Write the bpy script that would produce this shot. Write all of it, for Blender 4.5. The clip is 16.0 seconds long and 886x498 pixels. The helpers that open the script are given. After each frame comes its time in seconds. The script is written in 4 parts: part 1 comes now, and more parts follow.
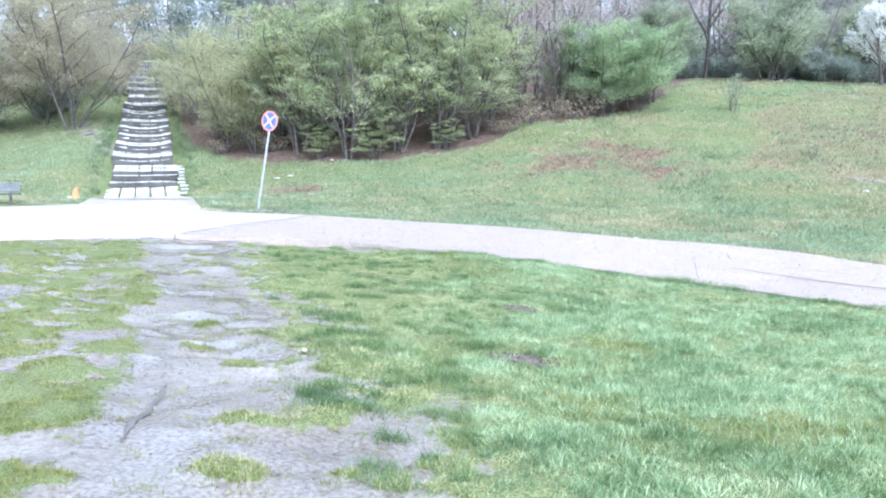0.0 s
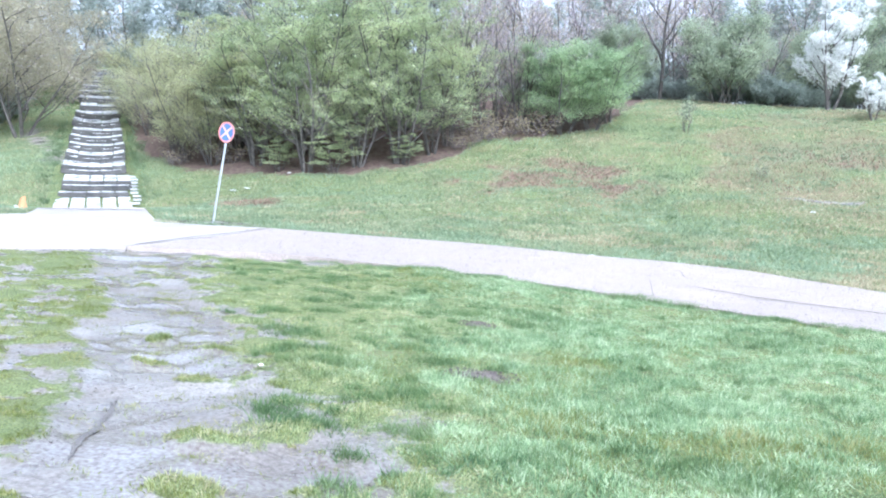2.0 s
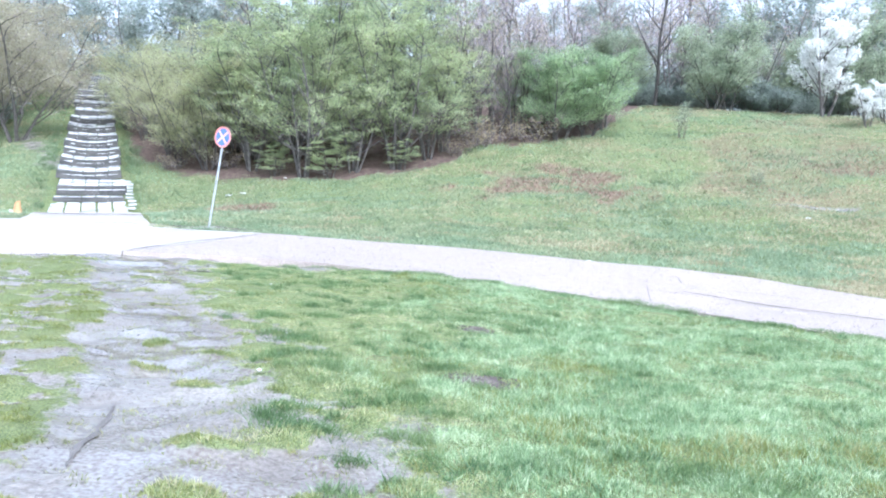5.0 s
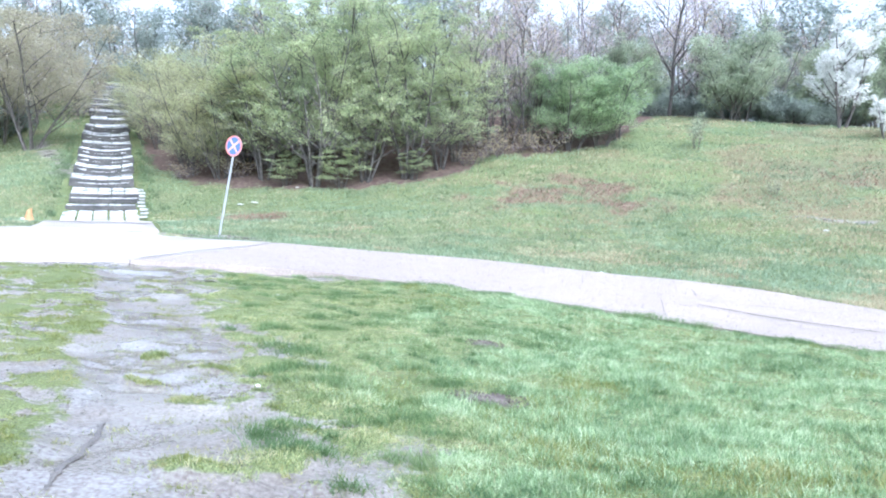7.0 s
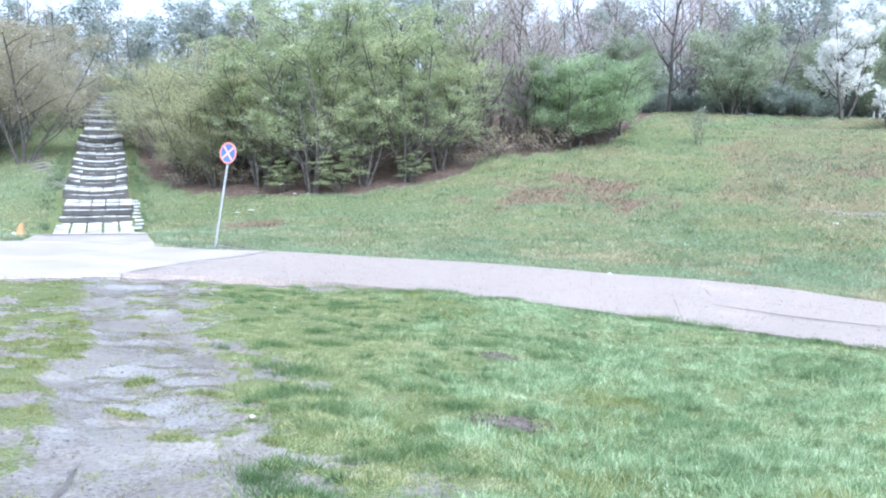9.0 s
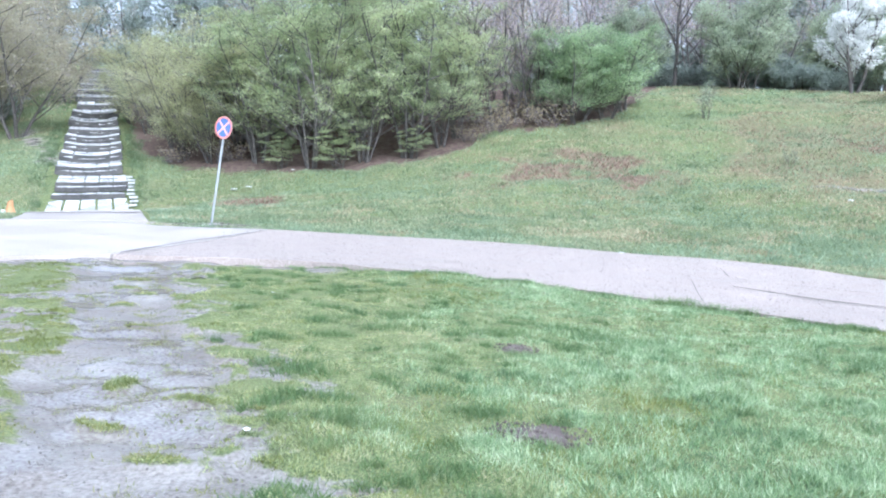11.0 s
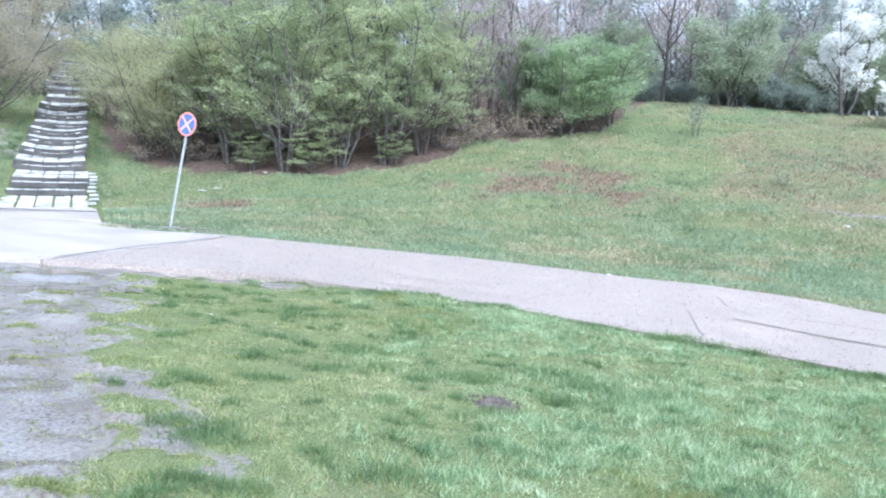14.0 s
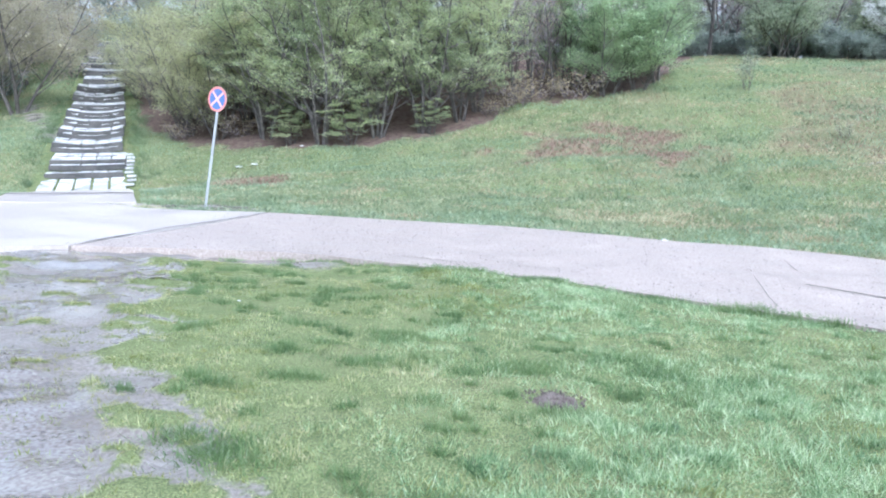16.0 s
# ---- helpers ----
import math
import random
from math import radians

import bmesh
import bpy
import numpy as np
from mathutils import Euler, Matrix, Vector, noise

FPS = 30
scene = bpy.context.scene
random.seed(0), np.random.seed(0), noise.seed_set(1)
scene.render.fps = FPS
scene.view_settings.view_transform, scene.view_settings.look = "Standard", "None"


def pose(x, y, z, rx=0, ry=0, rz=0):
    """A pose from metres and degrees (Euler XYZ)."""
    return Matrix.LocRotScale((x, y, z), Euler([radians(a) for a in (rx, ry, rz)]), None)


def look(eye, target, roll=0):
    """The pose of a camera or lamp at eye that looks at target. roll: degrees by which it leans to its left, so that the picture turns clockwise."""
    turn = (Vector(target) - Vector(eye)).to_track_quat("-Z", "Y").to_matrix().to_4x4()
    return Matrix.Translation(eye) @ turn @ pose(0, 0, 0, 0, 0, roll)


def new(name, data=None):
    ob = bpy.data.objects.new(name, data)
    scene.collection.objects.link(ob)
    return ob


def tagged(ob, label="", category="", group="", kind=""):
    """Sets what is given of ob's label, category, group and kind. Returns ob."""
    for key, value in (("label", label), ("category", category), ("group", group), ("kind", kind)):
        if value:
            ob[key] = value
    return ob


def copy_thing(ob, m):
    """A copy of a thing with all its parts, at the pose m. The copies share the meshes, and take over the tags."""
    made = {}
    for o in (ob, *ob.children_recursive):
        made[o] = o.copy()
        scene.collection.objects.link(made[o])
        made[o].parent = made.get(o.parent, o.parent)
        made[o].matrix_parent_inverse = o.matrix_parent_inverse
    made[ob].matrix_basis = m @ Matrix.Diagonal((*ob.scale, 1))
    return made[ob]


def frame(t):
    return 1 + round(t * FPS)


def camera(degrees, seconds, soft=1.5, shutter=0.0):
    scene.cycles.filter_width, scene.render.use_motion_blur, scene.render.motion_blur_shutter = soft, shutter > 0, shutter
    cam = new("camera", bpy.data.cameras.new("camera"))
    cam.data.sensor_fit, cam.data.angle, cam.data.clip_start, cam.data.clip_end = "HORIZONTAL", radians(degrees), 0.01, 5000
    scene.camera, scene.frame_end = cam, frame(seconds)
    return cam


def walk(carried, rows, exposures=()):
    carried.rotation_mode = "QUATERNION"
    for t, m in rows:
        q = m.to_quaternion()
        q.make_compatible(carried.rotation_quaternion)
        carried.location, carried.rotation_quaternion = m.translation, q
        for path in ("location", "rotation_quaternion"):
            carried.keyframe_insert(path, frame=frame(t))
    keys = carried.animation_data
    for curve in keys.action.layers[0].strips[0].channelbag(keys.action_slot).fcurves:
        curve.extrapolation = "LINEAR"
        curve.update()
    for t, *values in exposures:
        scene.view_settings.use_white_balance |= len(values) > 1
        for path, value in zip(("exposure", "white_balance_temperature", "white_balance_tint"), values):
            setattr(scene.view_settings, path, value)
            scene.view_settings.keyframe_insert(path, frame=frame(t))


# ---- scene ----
# ---------------------------------------------------------------- camera
cam = camera(59.4, 16.0, soft=2.0)
PATH = [
    (0, (0.34, -0.244, 1.657), (0.069, 1.725, 1.435), -0.6),
    (0.5, (0.325, -0.24, 1.651), (0.098, 1.736, 1.443), -0.3),
    (1, (0.311, -0.235, 1.651), (0.092, 1.742, 1.448), -0.0),
    (1.5, (0.306, -0.218, 1.647), (0.111, 1.762, 1.451), 0.2),
    (2, (0.303, -0.207, 1.647), (0.142, 1.778, 1.464), 0.4),
    (2.5, (0.3, -0.202, 1.646), (0.142, 1.783, 1.467), 0.6),
    (3, (0.291, -0.194, 1.641), (0.144, 1.794, 1.478), 0.5),
    (3.5, (0.29, -0.197, 1.644), (0.145, 1.791, 1.481), 0.4),
    (4, (0.285, -0.197, 1.644), (0.139, 1.79, 1.475), 0.4),
    (6.5, (0.246, -0.088, 1.627), (0.094, 1.9, 1.47), 0.7),
    (7, (0.294, 0.033, 1.636), (0.112, 2.019, 1.493), 0.8),
    (7.5, (0.347, 0.152, 1.644), (0.093, 2.131, 1.506), 1.6),
    (8, (0.35, 0.261, 1.638), (0.116, 2.241, 1.486), 0.8),
    (8.5, (0.258, 0.437, 1.645), (0.06, 2.423, 1.522), -0.4),
    (9, (0.172, 0.579, 1.643), (-0.009, 2.566, 1.506), -0.7),
    (9.2, (0.163, 0.649, 1.629), (-0.044, 2.631, 1.46), -1.0),
    (11.3, (-0.037, 1.437, 1.655), (-0.211, 3.419, 1.448), -0.8),
    (11.5, (-0.011, 1.571, 1.644), (-0.189, 3.551, 1.432), -1.0),
    (12, (0.038, 1.741, 1.677), (-0.175, 3.721, 1.488), 1.0),
    (12.5, (0.033, 1.924, 1.67), (-0.161, 3.905, 1.476), 1.0),
    (13, (-0.045, 2.161, 1.674), (-0.205, 4.148, 1.511), -0.2),
    (13.5, (-0.063, 2.36, 1.66), (-0.211, 4.344, 1.462), 0.0),
    (14, (-0.036, 2.61, 1.661), (-0.163, 4.599, 1.485), 1.4),
    (14.5, (-0.017, 2.776, 1.666), (-0.206, 4.756, 1.46), 1.1),
    (15, (-0.067, 2.992, 1.663), (-0.216, 4.979, 1.491), 1.3),
    (15.5, (-0.119, 3.201, 1.658), (-0.326, 5.182, 1.471), -0.1),
    (16, (-0.115, 3.376, 1.643), (-0.349, 5.346, 1.385), -0.9),
]
walk(cam, [(t, look(eye, aim, lean)) for t, eye, aim, lean in PATH],
     [(0.0, 1.64, 5200, 10), (4.0, 1.68, 5200, 10), (7.0, 1.67, 5200, 10), (7.6, 1.5, 5200, 10), (9.0, 1.47, 5200, 10), (12.5, 1.43, 5200, 10), (16.0, 1.38, 5200, 10)])

# ---------------------------------------------------------------- overcast daylight
world = bpy.data.worlds.new("overcast_sky")
scene.world = world
world.use_nodes = True
wn, wl = world.node_tree.nodes, world.node_tree.links
sky = wn.new("ShaderNodeTexSky")
sky.sky_type = "NISHITA"
sky.sun_disc = False
sky.sun_elevation, sky.sun_rotation = radians(48), radians(150)
sky.dust_density = 5.0
grey = wn.new("ShaderNodeHueSaturation")
grey.inputs["Saturation"].default_value = 0.34
wl.new(sky.outputs["Color"], grey.inputs["Color"])
wl.new(grey.outputs["Color"], wn["Background"].inputs["Color"])
wn["Background"].inputs["Strength"].default_value = 0.15
sun_data = bpy.data.lights.new("sun", "SUN")
sun_data.energy, sun_data.angle, sun_data.color = 0.6, radians(40), (1.0, 0.97, 0.93)
sun = new("sun", sun_data)
sun.matrix_world = look((0, 0, 60), (0 - 60 * 0.45, 60 * 0.78, 0))

rng = np.random.default_rng(7)


# ---------------------------------------------------------------- materials
def material(name, stops, scale=8.0, rough=0.8, fine=60.0, bump=0.3, dist=0.01, metal=0.0, detail=6.0,
             island=0.0, obj=0.0, through_light=0.0, rough_var=0.0, spec=0.5, mix_fine=0.35, contrast=1.8):
    """Noise at two scales between colour stops, with relief."""
    m = bpy.data.materials.new(name)
    m.use_nodes = True
    n, l = m.node_tree.nodes, m.node_tree.links
    b = n["Principled BSDF"]
    geo = n.new("ShaderNodeNewGeometry")
    a, f = n.new("ShaderNodeTexNoise"), n.new("ShaderNodeTexNoise")
    for tex, s in ((a, scale), (f, fine)):
        tex.inputs["Scale"].default_value = s
        tex.inputs["Detail"].default_value = detail
        l.new(geo.outputs["Position"], tex.inputs["Vector"])
    mixv = n.new("ShaderNodeMix")
    mixv.inputs[0].default_value = mix_fine
    l.new(a.outputs["Fac"], mixv.inputs[2])
    l.new(f.outputs["Fac"], mixv.inputs[3])
    spread = n.new("ShaderNodeMath")
    spread.operation = "MULTIPLY_ADD"
    l.new(mixv.outputs[0], spread.inputs[0])
    spread.inputs[1].default_value, spread.inputs[2].default_value = contrast, 0.5 - contrast / 2
    value = spread.outputs[0]
    if island or obj:
        add = n.new("ShaderNodeMath")
        add.operation = "MULTIPLY_ADD"
        if island:
            l.new(geo.outputs["Random Per Island"], add.inputs[0])
        else:
            info = n.new("ShaderNodeObjectInfo")
            l.new(info.outputs["Random"], add.inputs[0])
        k = island or obj
        add.inputs[1].default_value = k
        off = n.new("ShaderNodeMath")
        off.operation = "SUBTRACT"
        l.new(value, off.inputs[0])
        off.inputs[1].default_value = k / 2
        l.new(off.outputs[0], add.inputs[2])
        value = add.outputs[0]
    ramp = n.new("ShaderNodeValToRGB")
    while len(ramp.color_ramp.elements) < len(stops):
        ramp.color_ramp.elements.new(0.5)
    for e, (p, c) in zip(ramp.color_ramp.elements, stops):
        e.position, e.color = p, (*c, 1)
    l.new(value, ramp.inputs[0])
    l.new(ramp.outputs[0], b.inputs["Base Color"])
    b.inputs["Roughness"].default_value = rough
    b.inputs["Metallic"].default_value = metal
    b.inputs["Specular IOR Level"].default_value = spec
    if rough_var:
        mr = n.new("ShaderNodeMapRange")
        mr.inputs[1].default_value, mr.inputs[2].default_value = 0.35, 0.65
        mr.inputs[3].default_value, mr.inputs[4].default_value = rough - rough_var, rough + rough_var
        l.new(a.outputs["Fac"], mr.inputs[0])
        l.new(mr.outputs[0], b.inputs["Roughness"])
    if bump:
        bp = n.new("ShaderNodeBump")
        bp.inputs["Strength"].default_value, bp.inputs["Distance"].default_value = bump, dist
        l.new(f.outputs["Fac"], bp.inputs["Height"])
        l.new(bp.outputs[0], b.inputs["Normal"])
    if through_light:
        tr = n.new("ShaderNodeBsdfTranslucent")
        l.new(ramp.outputs[0], tr.inputs["Color"])
        mx = n.new("ShaderNodeMixShader")
        mx.inputs[0].default_value = through_light
        l.new(b.outputs[0], mx.inputs[1])
        l.new(tr.outputs[0], mx.inputs[2])
        l.new(mx.outputs[0], n["Material Output"].inputs["Surface"])
    return m


def plain(name, col, rough=0.5, metal=0.0):
    return material(name, [(0.3, [c * 0.85 for c in col]), (0.7, col)], 3.0, rough, 40.0, 0.08, 0.002, metal)


M_concrete = material("concrete_road", [(0.05, (0.19, 0.16, 0.14)), (0.38, (0.305, 0.258, 0.228)), (0.6, (0.355, 0.302, 0.268)), (0.95, (0.46, 0.402, 0.36))], 1.6, 0.62, 34, 0.9, 0.012, rough_var=0.12, mix_fine=0.72, detail=10.0, contrast=2.6, spec=0.35)
M_plaza = material("wet_concrete", [(0.2, (0.285, 0.25, 0.225)), (0.5, (0.385, 0.345, 0.315)), (0.8, (0.47, 0.43, 0.395))], 0.9, 0.55, 30, 0.5, 0.008, rough_var=0.1, mix_fine=0.5)
# wet slabs; grey raised to stand in for sky reflected on the treads
M_slab = material("wet_slab_sky_sheen", [(0.1, (0.30, 0.30, 0.295)), (0.45, (0.50, 0.50, 0.495)), (0.85, (0.64, 0.64, 0.63))], 1.2, 0.28, 25, 0.3, 0.004, obj=0.25, rough_var=0.12)
# near-black colour for the risers between the pale treads
M_riser = material("dark_riser", [(0.3, (0.03, 0.03, 0.028)), (0.7, (0.085, 0.08, 0.07))], 2.0, 0.5, 25, 0.5, 0.01)
M_crack = material("crack_dirt", [(0.3, (0.05, 0.045, 0.04)), (0.7, (0.14, 0.13, 0.11))], 4.0, 0.9, 60, 0.5, 0.01)
M_steel = material("galvanised_steel", [(0.3, (0.42, 0.44, 0.47)), (0.7, (0.58, 0.6, 0.63))], 5.0, 0.45, 60, 0.1, 0.001, 0.6)
M_rut = material("churned_mud", [(0.2, (0.095, 0.082, 0.072)), (0.8, (0.22, 0.203, 0.19))], 6.0, 0.5, 40, 0.8, 0.015, rough_var=0.2)
# faded red of the bars, made paler to carry the overexposed glare
M_bar = plain("glare_paled_red_film", (0.80, 0.46, 0.44), 0.3)
M_red, M_blue = plain("red_sign_film", (0.76, 0.27, 0.23), 0.3), plain("blue_sign_film", (0.10, 0.18, 0.40), 0.3)
M_bark = material("wet_bark", [(0.3, (0.055, 0.05, 0.046)), (0.7, (0.15, 0.135, 0.12))], 6.0, 0.85, 40, 0.7, 0.02)
# purple-grey twigs, lightened in colour to imitate haze over the bare trees
M_twig = material("hazed_purple_grey_twigs", [(0.3, (0.27, 0.225, 0.24)), (0.7, (0.47, 0.41, 0.43))], 0.4, 0.85, 20, 0.0, island=0.3)
M_branch = material("grey_brown_branches", [(0.3, (0.15, 0.135, 0.12)), (0.7, (0.29, 0.265, 0.24))], 0.8, 0.8, 20, 0.0, island=0.3)
M_soil = material("dark_soil", [(0.2, (0.075, 0.06, 0.053)), (0.8, (0.19, 0.16, 0.145))], 9.0, 0.95, 70, 0.8, 0.02, spec=0.15)
M_litter = plain("white_litter", (0.78, 0.78, 0.76), 0.6)
M_wood_dark = material("painted_bench_plank", [(0.3, (0.05, 0.065, 0.068)), (0.7, (0.10, 0.12, 0.12))], 3.0, 0.5, 40, 0.2, 0.003)
M_orange = material("tan_cut_wood", [(0.3, (0.40, 0.20, 0.09)), (0.7, (0.55, 0.31, 0.15))], 5.0, 0.7, 40, 0.4, 0.01)
# greens and browns lifted and blued to paint in haze, pale and dull most
LEAF = {
    "green": [(0.08, (0.22, 0.28, 0.165)), (0.45, (0.41, 0.475, 0.265)), (0.88, (0.64, 0.67, 0.39))],
    "fresh": [(0.08, (0.195, 0.28, 0.165)), (0.45, (0.36, 0.465, 0.265)), (0.88, (0.54, 0.63, 0.375))],
    "lime": [(0.08, (0.28, 0.29, 0.165)), (0.45, (0.44, 0.45, 0.25)), (0.88, (0.60, 0.59, 0.34))],
    "bud": [(0.2, (0.31, 0.29, 0.205)), (0.5, (0.44, 0.405, 0.285)), (0.85, (0.55, 0.51, 0.365))],
    "brown": [(0.2, (0.34, 0.285, 0.19)), (0.5, (0.47, 0.395, 0.265)), (0.85, (0.58, 0.50, 0.34))],
    "pale": [(0.15, (0.27, 0.32, 0.225)), (0.5, (0.40, 0.455, 0.32)), (0.85, (0.53, 0.575, 0.41))],
    "dull": [(0.15, (0.24, 0.28, 0.25)), (0.5, (0.35, 0.395, 0.35)), (0.85, (0.45, 0.495, 0.44))],
    "white": [(0.2, (0.80, 0.80, 0.78)), (0.5, (0.86, 0.86, 0.84)), (0.8, (0.90, 0.90, 0.88))],
}
M_leaf = {k: material("leaf_" + k, v, 0.5, 0.42, 6.0, 0.0, island=0.45, through_light=0.6) for k, v in LEAF.items()}
M_grass = material("grass_blades", [(0.05, (0.13, 0.175, 0.075)), (0.35, (0.29, 0.345, 0.15)), (0.6, (0.42, 0.455, 0.215)), (0.8, (0.51, 0.51, 0.28)), (0.97, (0.56, 0.50, 0.33))],
                   0.8, 0.3, 7.0, 0.0, island=0.65, through_light=0.4, mix_fine=0.6, contrast=2.6, detail=3.0)
M_clump = material("dark_grass_tufts", [(0.1, (0.08, 0.14, 0.055)), (0.5, (0.15, 0.23, 0.09)), (0.9, (0.26, 0.33, 0.15))], 1.2, 0.35, 6.0, 0.0, island=0.3, through_light=0.4)
M_meadow_dark = material("meadow_tussock", [(0.1, (0.11, 0.17, 0.085)), (0.5, (0.18, 0.245, 0.125)), (0.9, (0.26, 0.30, 0.17))], 0.5, 0.4, 3.0, 0.0, island=0.3, through_light=0.4)
M_moss = material("short_mossy_grass", [(0.2, (0.14, 0.17, 0.04)), (0.5, (0.225, 0.25, 0.065)), (0.85, (0.37, 0.36, 0.16))], 1.6, 0.5, 9.0, 0.0, island=0.35, through_light=0.4, mix_fine=0.55, contrast=2.8, detail=3.0)
# the palest stop paints the whitish wet sheen and glints onto the blades
M_tuft = material("lush_grass_with_sheen", [(0.05, (0.13, 0.21, 0.105)), (0.35, (0.225, 0.34, 0.165)), (0.6, (0.355, 0.47, 0.245)), (0.95, (0.59, 0.675, 0.445))], 1.2, 0.26, 7.0, 0.0, island=0.75, through_light=0.4, mix_fine=0.6, contrast=2.6, detail=3.0)
M_meadow_cool = material("lush_meadow_grass", [(0.1, (0.175, 0.25, 0.16)), (0.5, (0.285, 0.37, 0.235)), (0.9, (0.41, 0.475, 0.325))], 0.9, 0.4, 4.0, 0.0, island=0.35, through_light=0.4)
M_straw = material("bleached_grass", [(0.1, (0.30, 0.25, 0.16)), (0.5, (0.44, 0.38, 0.25)), (0.9, (0.56, 0.50, 0.34))], 0.9, 0.6, 4.0, 0.0, island=0.4, through_light=0.3)
M_meadow = material("meadow_grass", [(0.1, (0.165, 0.225, 0.135)), (0.45, (0.295, 0.345, 0.21)), (0.7, (0.40, 0.425, 0.265)), (0.95, (0.51, 0.465, 0.31))], 0.35, 0.42, 2.4, 0.0, island=0.3, through_light=0.4, contrast=3.0, mix_fine=0.5, detail=4.0)
M_dry = material("dead_bracken", [(0.15, (0.15, 0.095, 0.075)), (0.5, (0.275, 0.185, 0.14)), (0.85, (0.40, 0.32, 0.22))], 0.8, 0.8, 5.0, 0.0, island=0.4, through_light=0.2)


def ground_material():
    """Turf, meadow, mud and dead bracken, told apart by three masks of the ground mesh."""
    m = bpy.data.materials.new("turf_and_mud")
    m.use_nodes = True
    n, l = m.node_tree.nodes, m.node_tree.links
    b = n["Principled BSDF"]
    geo = n.new("ShaderNodeNewGeometry")

    def tex(scale, detail=8.0):
        t = n.new("ShaderNodeTexNoise")
        t.inputs["Scale"].default_value, t.inputs["Detail"].default_value = scale, detail
        l.new(geo.outputs["Position"], t.inputs["Vector"])
        return t.outputs["Fac"]

    def ramp(fac, stops):
        r = n.new("ShaderNodeValToRGB")
        while len(r.color_ramp.elements) < len(stops):
            r.color_ramp.elements.new(0.5)
        for e, (p, c) in zip(r.color_ramp.elements, stops):
            e.position, e.color = p, (*c, 1)
        l.new(fac, r.inputs[0])
        return r.outputs[0]

    def mix(fac, a, c):
        x = n.new("ShaderNodeMix")
        x.data_type = "RGBA"
        for s, v in ((x.inputs[0], fac), (x.inputs[6], a), (x.inputs[7], c)):
            if isinstance(v, (int, float)):
                s.default_value = v
            else:
                l.new(v, s)
        return x.outputs[2]

    def mask(name, edge, scale, soft=0.07, level=0.5):
        at = n.new("ShaderNodeAttribute")
        at.attribute_name = name
        s = n.new("ShaderNodeMath")
        s.operation = "MULTIPLY_ADD"
        l.new(tex(scale), s.inputs[0])
        s.inputs[1].default_value = edge
        l.new(at.outputs["Fac"], s.inputs[2])
        r = n.new("ShaderNodeMapRange")
        r.inputs[1].default_value, r.inputs[2].default_value = level + edge / 2 - soft, level + edge / 2 + soft
        l.new(s.outputs[0], r.inputs[0])
        return r.outputs[0]

    turf = mix(0.5, ramp(tex(0.45), [(0.3, (0.075, 0.105, 0.045)), (0.5, (0.12, 0.15, 0.065)), (0.7, (0.19, 0.185, 0.095))]),
               ramp(tex(5.0), [(0.3, (0.05, 0.07, 0.035)), (0.5, (0.11, 0.135, 0.065)), (0.7, (0.19, 0.19, 0.10))]))
    turf = mix(0.55, turf, ramp(tex(75.0, 3.0), [(0.34, (0.03, 0.04, 0.018)), (0.5, (0.15, 0.185, 0.08)), (0.66, (0.33, 0.34, 0.17))]))
    mud_col = mix(0.5, ramp(tex(1.3), [(0.3, (0.11, 0.086, 0.07)), (0.44, (0.17, 0.145, 0.125)), (0.56, (0.20, 0.18, 0.16)), (0.66, (0.31, 0.29, 0.265))]),
                  ramp(tex(38.0), [(0.34, (0.075, 0.06, 0.05)), (0.46, (0.19, 0.168, 0.147)), (0.64, (0.33, 0.31, 0.285))]))
    dry_col = ramp(tex(2.5), [(0.3, (0.12, 0.085, 0.065)), (0.5, (0.20, 0.145, 0.105)), (0.7, (0.22, 0.20, 0.12))])
    # brown leaf litter, darkened in colour for the shade below the trees
    shaded_litter_col = ramp(tex(5.0), [(0.3, (0.075, 0.052, 0.044)), (0.5, (0.13, 0.092, 0.078)), (0.7, (0.165, 0.14, 0.10))])
    k_mud = mask("mud", 1.1, 15.0, 0.12, level=0.36)
    col = mix(mask("dry", 0.9, 1.1, 0.5), turf, dry_col)
    col = mix(mask("litter", 0.6, 1.5, 0.2), col, shaded_litter_col)
    l.new(mix(k_mud, col, mud_col), b.inputs["Base Color"])
    wet = n.new("ShaderNodeMapRange")
    wet.inputs[1].default_value, wet.inputs[2].default_value = 0.43, 0.55
    wet.inputs[3].default_value, wet.inputs[4].default_value = 0.6, 0.07
    pools = tex(1.1)
    l.new(pools, wet.inputs[0])
    rr = n.new("ShaderNodeMix")
    l.new(k_mud, rr.inputs[0])
    rr.inputs[2].default_value = 0.9
    l.new(wet.outputs[0], rr.inputs[3])
    l.new(rr.outputs[0], b.inputs["Roughness"])
    sheen = n.new("ShaderNodeMath")
    sheen.operation = "MULTIPLY_ADD"
    l.new(k_mud, sheen.inputs[0])
    sheen.inputs[1].default_value, sheen.inputs[2].default_value = 0.75, 0.05
    l.new(sheen.outputs[0], b.inputs["Specular IOR Level"])
    bp = n.new("ShaderNodeBump")
    bp.inputs["Distance"].default_value = 0.022
    calm = n.new("ShaderNodeMapRange")
    calm.inputs[1].default_value, calm.inputs[2].default_value = 0.44, 0.57
    calm.inputs[3].default_value, calm.inputs[4].default_value = 0.9, 0.12
    l.new(pools, calm.inputs[0])
    l.new(calm.outputs[0], bp.inputs["Strength"])
    rough_h = n.new("ShaderNodeMath")
    rough_h.operation = "MULTIPLY_ADD"
    l.new(tex(55.0), rough_h.inputs[0])
    rough_h.inputs[1].default_value = 0.45
    l.new(tex(13.0), rough_h.inputs[2])
    l.new(rough_h.outputs[0], bp.inputs["Height"])
    l.new(bp.outputs[0], b.inputs["Normal"])
    return m


